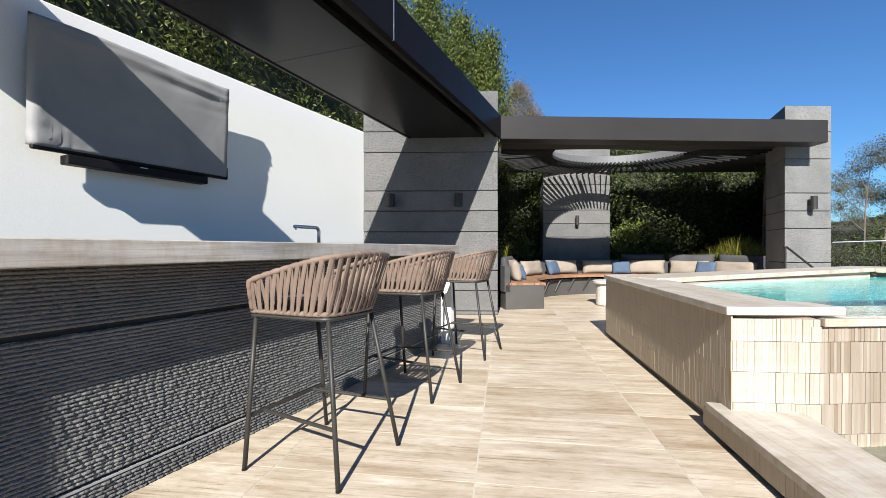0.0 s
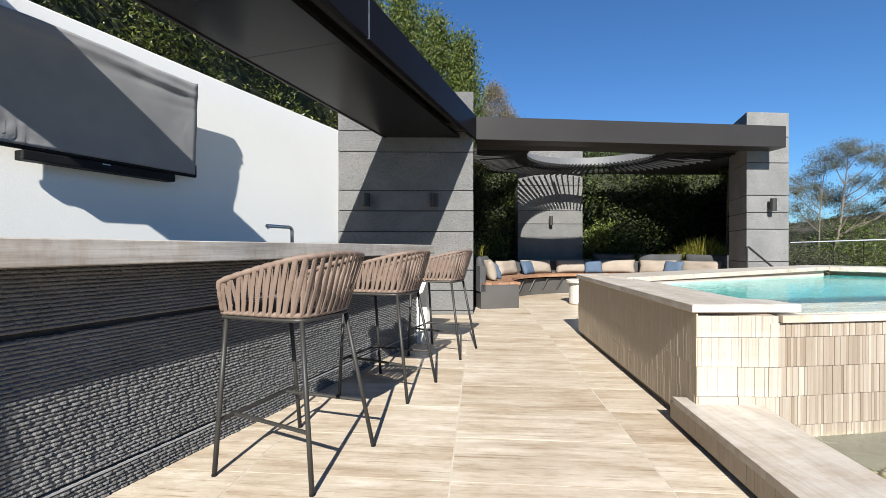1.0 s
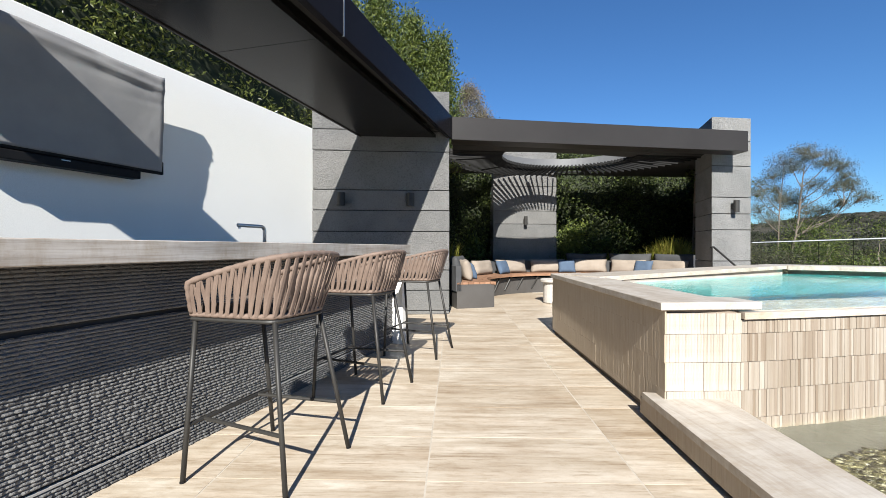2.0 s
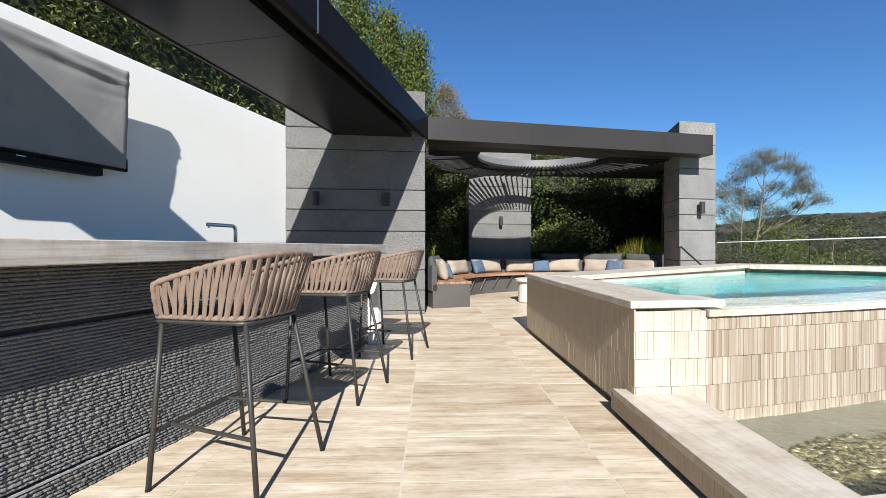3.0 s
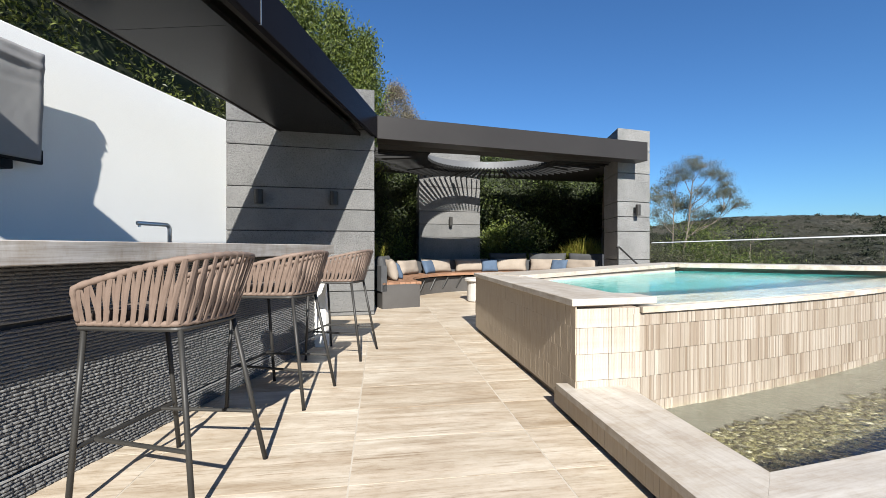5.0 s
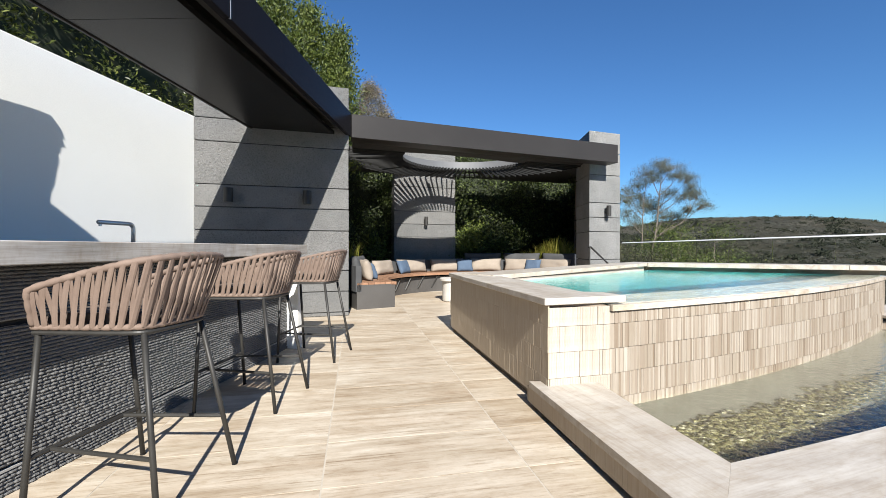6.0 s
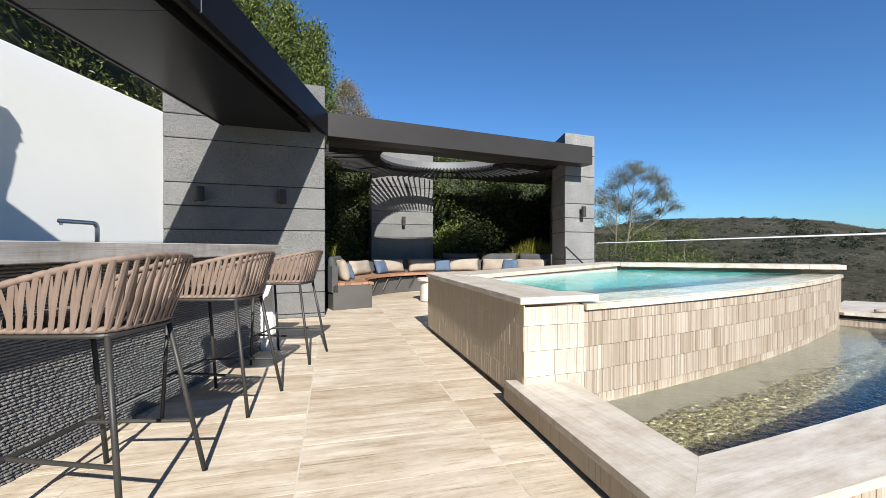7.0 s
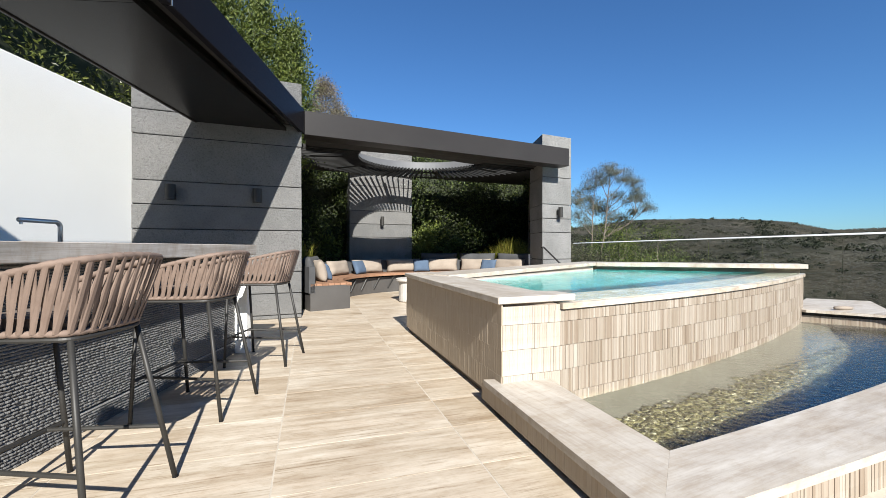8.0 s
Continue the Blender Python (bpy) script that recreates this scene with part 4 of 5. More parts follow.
def strips_joined(places, parent, name="strip_cladding", material=None, jut=1.0):
    """All the strips of a run as boxes without backs."""
    n = len(places)
    p = np.array(places)
    d = np.stack([np.cos(p[:, 2]), np.sin(p[:, 2]), 0 * p[:, 2]], 1)
    o = np.stack([np.sin(p[:, 2]), -np.cos(p[:, 2]), 0 * p[:, 2]], 1) * (0.006 + p[:, 5] * jut)[:, None]
    b = np.stack([p[:, 0] - PO.x * (parent is pool), p[:, 1] - PO.y * (parent is pool), p[:, 3]], 1)
    wv, hv = d * (STRIP_W - (0.0008 if jut > 0.5 else 0.0004)), np.array([0, 0, 1.0])[None] * (p[:, 4] - (0.003 if jut > 0.5 else 0.0004))[:, None]
    back = o * -0.3
    v = np.stack([b + back, b + wv + back, b + wv + hv + back, b + hv + back, b + o, b + wv + o, b + wv + hv + o, b + hv + o], 1).reshape(-1, 3)
    k = np.arange(n)[:, None] * 8
    f = np.concatenate([k + [q] for q in ([4, 5, 6, 7], [0, 4, 7, 3], [1, 2, 6, 5], [3, 7, 6, 2], [0, 1, 5, 4])], 0)
    ob = cloud(name, v, f, material or M_strip, parent)
    return tagged(ob, "narrow upright travertine strips", kind="stuff")


# ---------------------------------------------------------------- lower basin
BZ, BASIN_WATER = 0.172, 0.0
basin = thing("overflow_basin", (1.5, 2.3, 0), 0, "low curved overflow basin with pale stone coping and pebble bed", "basin")


def arm_in(x):
    return 1.225 + 0.0125 * (x - 2.2) ** 2


def arm_out(x):
    return 0.862 - 0.06 * (x - 1.9) + 0.006 * (x - 1.9) ** 2


def bl(pts):
    return [(p[0] - 1.5, p[1] - 2.3) for p in pts]


CORNER_IN = Vector((1.722, arm_in(1.722), 0))
CORNER_OUT = Vector((1.255, 0.905, 0))
bm = bmesh.new()
prism(bm, bl([Vector((1.502, 2.44, 0)), CORNER_OUT, CORNER_IN, Vector((1.845, 1.93, 0)), Vector((1.93, 2.32, 0))]), BZ - 0.04, BZ, 0.0015)
part("coping", bm, M_coping_long, basin)
xs = np.linspace(1.722, 8.0, 30)
front = [CORNER_OUT] + [Vector((x, arm_out(x), 0)) for x in np.linspace(1.6, 8.4, 30)]
bm = bmesh.new()
prism(bm, bl(front + [Vector((x, arm_in(x), 0)) for x in xs[::-1]]), BZ - 0.04, BZ, 0.0)
part("coping", bm, M_coping, basin)
bm = bmesh.new()
prism(bm, bl([Vector((1.56, 2.44, 0)), CORNER_OUT + Vector((0.06, 0.03, 0)), CORNER_IN + Vector((-0.03, 0, 0)), Vector((1.82, 1.93, 0)), Vector((1.9, 2.32, 0))]), -1.0, BZ - 0.042)
part("basin_wall", bm, M_gap, basin)
bm = bmesh.new()
prism(bm, bl([p + Vector((0.02, 0.03, 0)) for p in front] + [Vector((x, arm_in(x) - 0.02, 0)) for x in xs[::-1]]), -1.0, BZ - 0.042)
part("basin_wall", bm, M_grout, basin)
strips_joined([(x - 1.5, y - 2.3, *r) for x, y, *r in strip_run([p + Vector((0.025, 0.022, 0)) for p in front[:16]], -0.05, BZ - 0.042)], basin)
left_face = [Vector((1.527, 2.5, 0)), CORNER_OUT + Vector((0.022, 0.02, 0))]
strips_joined([(x - 1.5, y - 2.3, *r) for x, y, *r in strip_run(left_face, 0.03, BZ - 0.042)], basin, "strip_cladding", M_strip_even, 0.3)
bm = bmesh.new()
bed = [Vector((x, arm_in(x) - 0.03, 0)) for x in xs] + [Vector((7.9, 3.5, 0))] + [p + Vector((0, 0.03, 0)) for p in SPILL[::-1]] + [Vector((1.8, 2.3, 0))]
def bed_z(x, f):
    """Shallow pebble shelf along the spillway, falling into a deep channel."""
    edge = np.interp(x, [1.7, 2.2, 3.0, 4.2, 5.5, 6.6], [0.10, 0.22, 0.36, 0.50, 0.66, 0.80])
    return np.interp(f, [edge - 0.45, edge - 0.14, edge + 0.06, 1.0], [-0.9, -0.38, -0.13, -0.06])


GX, GF = np.linspace(1.68, 8.0, 60), np.linspace(-0.05, 1.08, 28)
grid_ = {}
for i_, gx in enumerate(GX):
    for j_, gf in enumerate(GF):
        gy = arm_in(gx) + (spill_y(min(gx, 6.4)) + max(0, gx - 6.4) * 0.8 - arm_in(gx)) * gf
        grid_[i_, j_] = bm.verts.new((gx - 1.5, gy - 2.3, float(bed_z(gx, gf))))
for i_ in range(len(GX) - 1):
    for j_ in range(len(GF) - 1):
        bm.faces.new((grid_[i_, j_], grid_[i_ + 1, j_], grid_[i_ + 1, j_ + 1], grid_[i_, j_ + 1]))
part("bed", bm, M_basin_bed, basin)
bm = bmesh.new()
vs = [bm.verts.new((p.x - 1.5, p.y - 2.3, BASIN_WATER)) for p in bed]
bm.faces.new(vs)
w = part("basin_water", bm, M_basin_water, basin, "clear shallow water reflecting the sky")
w.visible_shadow = False


def pebbles():
    n = 18000
    x = 1.72 + 5.2 * rng.uniform(0, 1, n) ** 1.4
    f = rng.uniform(0.0, 1.0, n)
    keep = (np.array([bed_z(a, b) for a, b in zip(x, f)]) > -0.45) & (f < 0.66 + rng.normal(0, 0.035, n))
    x, f = x[keep], f[keep]
    n = len(x)

    def bed_z_all(xs_, fs_):
        return np.array([bed_z(a, b) for a, b in zip(xs_, fs_)])

    y = arm_in(x) + (spill_y(x) - arm_in(x)) * f
    s = rng.uniform(0.008, 0.023, n)
    base = np.array([[0, 0, -0.6], [1, 0, 0], [0, 1, 0], [-1, 0, 0], [0, -1, 0], [0, 0, 0.7], [0.6, 0.6, 0.35], [-0.6, 0.6, 0.35], [-0.6, -0.6, 0.35], [0.6, -0.6, 0.35]])
    faces = np.array([[1, 6, 5], [6, 2, 5], [2, 7, 5], [7, 3, 5], [3, 8, 5], [8, 4, 5], [4, 9, 5], [9, 1, 5], [1, 2, 6], [2, 3, 7], [3, 4, 8], [4, 1, 9]])
    t = rng.uniform(0, 6.28, n)
    c, sn = np.cos(t), np.sin(t)
    q = base[None] * s[:, None, None] * np.stack([rng.uniform(0.8, 1.6, n), np.ones(n), rng.uniform(0.4, 0.8, n)], 1)[:, None, :]
    v = np.stack([q[..., 0] * c[:, None] - q[..., 1] * sn[:, None], q[..., 0] * sn[:, None] + q[..., 1] * c[:, None], q[..., 2]], -1)
    v += np.stack([x, y, bed_z_all(x, f) + rng.uniform(0.0, 0.025, n)], 1)[:, None, :]
    ff = (faces[None] + np.arange(n)[:, None, None] * 10).reshape(-1, 3)
    ob = cloud("pebbles", v.reshape(-1, 3), ff, M_pebble)
    ob.data.shade_smooth()
    return tagged(ob, "olive and cream river pebbles under the basin water", "pebbles", kind="stuff")


pebbles()
# deck slab past the end of the basin
bm = bmesh.new()
prism(bm, [(7.33, 3.26), (7.73, 2.56), (8.0, 1.75), (8.55, 1.8), (8.42, 2.78), (9.49, 3.34), (8.99, 4.01), (7.36, 3.45)], 0.130, 0.170, 0.003)
tagged(part("end_deck", bm, M_coping), "pale stone deck slab past the basin end", "deck", kind="structure")
# black base stays bare above the strips, painting the shade under the slab
bm = bmesh.new()
prism(bm, [(7.30, 3.48), (7.82, 2.60), (8.08, 1.82), (8.5, 1.84), (8.37, 2.8), (9.4, 3.36), (8.95, 3.93), (7.40, 3.60)], -1.0, 0.128)
deck_base = tagged(part("end_deck_base", bm, M_gap), "stone-clad base wall below the deck slab", "deck", kind="structure")
strips_joined(strip_run([Vector((7.295, 3.475, 0)), Vector((7.812, 2.59, 0)), Vector((8.07, 1.82, 0))], -0.13, 0.085), deck_base)
bm = bmesh.new()
tube(bm, [Vector((7.78, 3.02, 0.199)) + Vector((-0.10, 0.06, 0)), Vector((7.78, 3.02, 0.199)), Vector((7.78, 3.02, 0.199)) + Vector((0.12, -0.05, -0.003))], [0.022, 0.030, 0.022], 10)
tagged(part("rolled_towel", bm, M_beige, smooth=True), "small rolled beige towel on the stone deck", "towel")

# pool cladding
strips_joined(strip_run([W_FAR, W_NEAR], 0.045, 0.688, 0.138), pool, "side_cladding", M_strip_even, 0.25)
PIER = [W_NEAR + Vector((-0.012, -0.0003, 0)), SPILL[0] + Vector((0.06, 0.014, 0))]
PIER_STRIPS = strip_run(PIER, -0.13, 0.672, 0.122)
FRONT = strip_run([p + Vector((0, 0.014, 0)) for p in SPILL], -0.13, 0.632, 0.082)
FRONT_NEAR = [p for p in FRONT if p[0] < 3.2 and p[3] > 0.1][:300 - len(PIER_STRIPS)]
strips_joined([p for p in FRONT if p not in FRONT_NEAR], pool, "front_cladding")

# ---------------------------------------------------------------- bar stools
def spline(pts, n):
    """Catmull-Rom through the points, n samples evenly by parameter."""
    P = [Vector(p) for p in pts]
    P = [P[0] * 2 - P[1]] + P + [P[-1] * 2 - P[-2]]
    out = []
    m = len(P) - 3
    for k in range(n):
        s = k / (n - 1) * m
        i = min(int(s), m - 1)
        t = s - i
        a, b, c, d = P[i:i + 4]
        out.append(0.5 * ((2 * b) + (c - a) * t + (2 * a - 5 * b + 4 * c - d) * t * t + (3 * b - a - 3 * c + d) * t ** 3))
    return out


def evenly(pts, n):
    """The same line with its points at equal steps."""
    d = [0.0]
    for p, q in zip(pts, pts[1:]):
        d.append(d[-1] + (q - p).length)
    out = []
    for k in range(n):
        w = d[-1] * k / (n - 1)
        i = max(j for j in range(len(d) - 1) if d[j] <= w + 1e-9)
        out.append(pts[i].lerp(pts[i + 1], (w - d[i]) / max(d[i + 1] - d[i], 1e-9)))
    return out


def ribbon(bm, a, b, width, thick, along, out, bow=0.0):
    """A flat band from a to b; along is its width's way, out its outward side."""
    rows = []
    for k in range(6):
        f = k / 5
        p = a.lerp(b, f) + out * (bow * math.sin(math.pi * f))
        rows.append([bm.verts.new(p + along * (sx * width / 2) + out * (sz * thick / 2)) for sx, sz in ((-1, -0.6), (-0.5, 1), (0.5, 1), (1, -0.6), (0, -1))])
    for r, s in zip(rows, rows[1:]):
        for i in range(5):
            bm.faces.new((r[i], r[(i + 1) % 5], s[(i + 1) % 5], s[i]))
    bm.faces.new(rows[0][::-1])
    bm.faces.new(rows[-1])


def bar_stool(at, turn):
    st = thing("bar_stool", at, turn, "bar stool with taupe rope-band back and dark metal legs", "bar stool", "stools along the bar")
    half = [(-0.276, -0.226, 0.752), (-0.260, -0.252, 0.82), (-0.244, -0.274, 0.878), (-0.220, -0.276, 0.902), (-0.06, -0.257, 0.950), (0.10, -0.25, 0.988), (0.168, -0.242, 1.003), (0.218, -0.203, 1.013), (0.247, -0.10, 1.022)]
    top = spline(half + [(0.252, 0, 1.025)] + [(x, -y, z) for x, y, z in half[::-1]], 241)
    half = [(-0.283, -0.215, 0.745), (-0.265, -0.22, 0.745), (-0.06, -0.208, 0.745), (0.08, -0.192, 0.745), (0.137, -0.173, 0.745), (0.160, -0.125, 0.745), (0.168, -0.05, 0.745)]
    low = spline(half + [(0.17, 0, 0.745)] + [(x, -y, z) for x, y, z in half[::-1]], 241)
    top, low = evenly(top, 121), evenly(low, 121)
    bm = bmesh.new()
    tube(bm, top, [0.0122 if k % 4 == 0 else 0.0148 for k in range(121)], 8)
    part("top_rail", bm, M_strap, st, "wrapped rope top rail", True)
    bm = bmesh.new()
    tube(bm, low, [0.0105 if k % 4 == 0 else 0.0135 for k in range(121)], 8)
    part("seat_rail", bm, M_strap, st, "", True)
    bm = bmesh.new()
    tube(bm, [p - Vector((0, 0, 0.022)) for p in low] + [Vector((-0.283, 0.0, 0.723)), low[0] - Vector((0, 0, 0.022))], 0.0095, 8)
    part("seat_frame", bm, M_leg, st)
    bm = bmesh.new()
    outline = [Vector((p.x * 0.93, p.y * 0.93, 0)) for p in low[::4]]
    prism(bm, outline, 0.735, 0.80, 0.018)
    part("seat_cushion", bm, M_seat, st, "dark seat pad")
    c = Vector((-0.05, 0, 0))
    pitch = 3.55
    for k in range(33):
        i = 3.5 + k * pitch
        for layer in (0, 1):
            g = min(max(60 + (i - 60) * 0.86 + 2, 7), 114)
            a, b = low[round(min(i + pitch * layer, 118))], top[round(g)]
            o = a - c
            o.z = 0
            o.normalize()
            al = top[min(round(g) + 1, 120)] - top[max(round(g) - 1, 0)]
            al.z = 0
            al.normalize()
            bm = bmesh.new()
            ribbon(bm, a + o * (0.012 - 0.006 * layer), b + o * (0.013 - 0.004 * layer), 0.0235 - 0.002 * layer, 0.004, al, o, 0.003 - 0.005 * layer)
            part("rope_band", bm, M_strap, st)
    legs = (((-0.262, -0.288), (-0.270, -0.212)), ((0.260, -0.245), (0.138, -0.166)), ((0.260, 0.245), (0.138, 0.166)), ((-0.262, 0.288), (-0.270, 0.212)))
    for f, t in legs:
        bm = bmesh.new()
        tube(bm, [(*f, 0.0), (*t, 0.725)], 0.0115, 10)
        leg = part("leg", bm, M_leg, st, "", True)
        bm = bmesh.new()
        tube(bm, [(*f, 0.0), (*f, 0.008)], 0.0125, 10)
        part("rubber_foot", bm, M_black, leg)

    def leg_at(k, z):
        f, t = legs[k]
        s = z / 0.725
        return Vector((f[0] + (t[0] - f[0]) * s, f[1] + (t[1] - f[1]) * s, z))

    for f, j in ((0.17, 1), (0.83, 2)):
        bm = bmesh.new()
        tube(bm, [leg_at(0, 0.247).lerp(leg_at(3, 0.247), f), leg_at(j, 0.247)], 0.0095, 8)
        part("side_stretcher", bm, M_leg, st)
    bm = bmesh.new()
    tube(bm, [leg_at(0, 0.247), leg_at(3, 0.247)], 0.0095, 8)
    part("footrest", bm, M_leg, st)
    return st


STOOL = bar_stool((-0.580, 2.166, 0), -25.4)
copy_thing(STOOL, pose(-0.205, 3.222, 0, 0, 0, -25.4))
copy_thing(STOOL, pose(0.262, 4.325, 0, 0, 0, -25.4))

# ---------------------------------------------------------------- curved sofa
SC, S_IN, S_OUT, S_FLAT = Vector((3.80, 7.78, 0)), 2.08, 2.78, 0.94
T0, T1 = 191.0, 16.5


def arc_solid(bm, r0, r1, z0, z1, t0, t1, n=40):
    rings = []
    for k in range(n + 1):
        t = radians(t0 + (t1 - t0) * k / n)
        d = Vector((math.cos(t), math.sin(t), 0))
        rings.append([bm.verts.new((d.x * r, d.y * r * S_FLAT, z)) for r, z in ((r0, z0), (r1, z0), (r1, z1), (r0, z1))])
    for a, b in zip(rings, rings[1:]):
        for i in range(4):
            bm.faces.new((a[i], b[i], b[(i + 1) % 4], a[(i + 1) % 4]))
    bm.faces.new(rings[0])
    bm.faces.new(rings[-1][::-1])
    return bm


sofa = thing("curved_sofa", SC, 0, "half-round built-in outdoor sofa with teak seat and grey base", "sofa")
part("base", arc_solid(bmesh.new(), S_IN + 0.10, S_OUT, 0.0, 0.36, T0 - 12, T1), M_bench, sofa)
part("end_block", arc_solid(bmesh.new(), S_IN, S_OUT, 0.0, 0.415, T0, T0 - 14, 8), M_bench, sofa, "grey end block of the sofa")
for k in range(7):
    r0 = S_IN - 0.03 + k * 0.105
    part("seat_slat", arc_solid(bmesh.new(), r0, r0 + 0.098, 0.416 if k else 0.40, 0.452, T0, T1, 44), M_wood, sofa, "weathered teak slat" if not k else "")
part("back_rest", arc_solid(bmesh.new(), S_OUT - 0.08, S_OUT + 0.02, 0.30, 0.74, T0, T1, 44), M_dark, sofa, "charcoal upholstered backrest")
part("end_panel", arc_solid(bmesh.new(), S_OUT - 0.09, S_OUT + 0.03, 0.0, 0.90, T1 - 0.1, T1 - 0.9, 4), M_white, sofa, "thin white end panel")
for t in np.arange(172, 20, -11):
    bm = bmesh.new()
    d = Vector((math.cos(radians(t)), math.sin(radians(t)) * S_FLAT, 0))
    d2 = Vector((math.cos(radians(t - 4)), math.sin(radians(t - 4)) * S_FLAT, 0))
    tube(bm, [d * (S_IN + 0.09) + Vector((0, 0, 0.10)), d2 * (S_IN + 0.03) + Vector((0, 0, 0.40))], 0.018, 6)
    part("brace", bm, M_leg, sofa)


def pillow(name, at, turn, tilt, w, h, d, material, label, category="cushion", group=""):
    """A stuffed cushion: swollen middle, thin seams, pointed corners."""
    bm = bmesh.new()
    n = 14
    grid = {}
    for side in (1, -1):
        for i in range(n + 1):
            for j in range(n + 1):
                if side < 0 and (i in (0, n) or j in (0, n)):
                    grid[side, i, j] = grid[1, i, j]
                    continue
                u, v = i / n * 2 - 1, j / n * 2 - 1
                f = max(0.0, (1 - u ** 4) * (1 - v ** 4)) ** 0.6
                pinch = 1 - 0.07 * (1 - abs(u)) * abs(v) ** 3
                pinch2 = 1 - 0.07 * (1 - abs(v)) * abs(u) ** 3
                y = side * d / 2 * f * (1 + 0.15 * noise.noise(Vector((u * 2 + at[0], v * 2, side))))
                grid[side, i, j] = bm.verts.new((u * w / 2 * pinch2, y, h / 2 + v * h / 2 * pinch))
        for i in range(n):
            for j in range(n):
                q = [grid[side, i, j], grid[side, i + 1, j], grid[side, i + 1, j + 1], grid[side, i, j + 1]]
                bm.faces.new(q if side < 0 else q[::-1])
    ob = part(name, bm, material, None, label, True)
    ob.matrix_world = pose(*at, 0, 0, turn) @ pose(0, 0, 0, tilt, 0, 0)
    return tagged(ob, label, category, group)


def on_sofa(t, r, z):
    return (SC.x + math.cos(radians(t)) * r, SC.y + math.sin(radians(t)) * r * S_FLAT, z)


for t, w, r in ((177, 0.5, 0.34), (160, 0.55, 0.30), (137, 0.80, 0.30), (114, 0.90, 0.30), (91, 0.92, 0.30), (68, 0.82, 0.30), (48, 0.80, 0.30), (27, 0.88, 0.30)):
    pillow("back_cushion", on_sofa(t, S_OUT - r, 0.455), t - 90 + (8 if t > 170 else 0), -14, w, 0.33 if t < 150 else 0.38, 0.19, M_beige, "beige linen back cushion on the curved sofa", "cushion", "back cushions")
for t, w in ((178, 0.8), (157, 0.9), (69.5, 0.97), (48, 0.96), (26.2, 0.97)):
    pillow("bolster_cushion", on_sofa(t, S_OUT - 0.13, 0.455), t - 90, -8, w, 0.47 if t < 100 else 0.44, 0.18, M_dark, "charcoal fabric back cushion behind the beige ones", "cushion", "dark cushions")
for t, turn in ((167, 22), (123, 10), (81, 0), (39, -6)):
    pillow("scatter_cushion", on_sofa(t, S_OUT - 0.46, 0.455), t - 90 + turn, -22, 0.42, 0.33, 0.14, M_blue, "blue linen scatter cushion leaning on the sofa", "cushion", "blue cushions")

# round side table
tb = thing("side_table", (3.1, 7.86, 0), 0, "pale cast-stone round side table", "side table")
bm = bmesh.new()
tube(bm, [(0, 0, 0), (0, 0, 0.02), (0, 0, 0.40)], [0.25, 0.27, 0.27], 28)
part("drum", bm, M_table, tb)
bm = bmesh.new()
tube(bm, [(0, 0, 0.401), (0, 0, 0.412), (0, 0, 0.45), (0, 0, 0.456)], [0.31, 0.325, 0.325, 0.315], 32)
part("tabletop", bm, M_table, tb)


# ---------------------------------------------------------------- hedges and trees
def hedge_box(name, o, az, length, depth, z0, z1, n, size, mat, label, ragged=0.25, core=True):
    """A clipped hedge: dark core that paints its inner shade, stems, and leaves in clumps near its skin."""
    root = thing(name, o, -az, label, "hedge")
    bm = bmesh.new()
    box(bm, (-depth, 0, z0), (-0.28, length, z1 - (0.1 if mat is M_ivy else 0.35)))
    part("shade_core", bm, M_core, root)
    k = n // 40
    cx, cy, cz = -rng.uniform(0, 1, k) ** 1.5 * 0.5, rng.uniform(0, length, k), rng.uniform(z0, z1, k)
    cx += 0.12 * np.sin(cy * 2.1 + cz) + 0.08 * np.sin(cz * 3.3 + cy * 1.3)
    top = cz > z1 - 0.5
    cx = np.where(top, -rng.uniform(0, depth, k), cx)
    cz = cz + np.where(top, rng.normal(0, ragged, k), 0)
    lump = np.sin(3.1 * cy + 1.7 * cz) + np.sin(2.3 * cz - 1.4 * cy + 2.0) + 0.7 * np.sin(5.3 * cy - 3.7 * cz)
    if mat is M_hedge:
        keep = lump > rng.uniform(-2.4, 0.2, k)
        cx, cy, cz = (cx + 0.10 * lump)[keep], cy[keep], cz[keep]
        k = len(cx)
    p = np.repeat(np.stack([cx, cy, cz], 1), 40, 0) + rng.normal(size=(k * 40, 3)) * 0.11
    v, f = leaves(p, size, -0.2, 0.42)
    tagged(cloud("foliage", v, f, mat, root), "glossy green leaves", kind="stuff")
    for y in np.arange(0.4, length, 0.8):
        bm = bmesh.new()
        tube(bm, [(-0.6, y, z0), (-0.58, y + 0.1, (z0 + z1) / 2), (-0.55, y - 0.05, z1 - 0.5)], [0.05, 0.035, 0.012], 6)
        part("stem", bm, M_bark, root)
    return root


hedge_box("laurel_hedge", WALL_END - ahead(WALL_AZ, 9.0) - aside(WALL_AZ, 0.75), WALL_AZ, 13.0, 1.6, 0.0, 5.2, 96000, 0.068, M_hedge, "tall dark glossy laurel hedge behind the white wall")
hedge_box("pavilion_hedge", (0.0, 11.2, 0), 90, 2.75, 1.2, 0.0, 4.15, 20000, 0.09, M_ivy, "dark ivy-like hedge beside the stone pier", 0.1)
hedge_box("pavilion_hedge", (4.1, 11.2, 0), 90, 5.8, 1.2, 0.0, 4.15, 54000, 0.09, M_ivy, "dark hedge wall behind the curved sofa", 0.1)

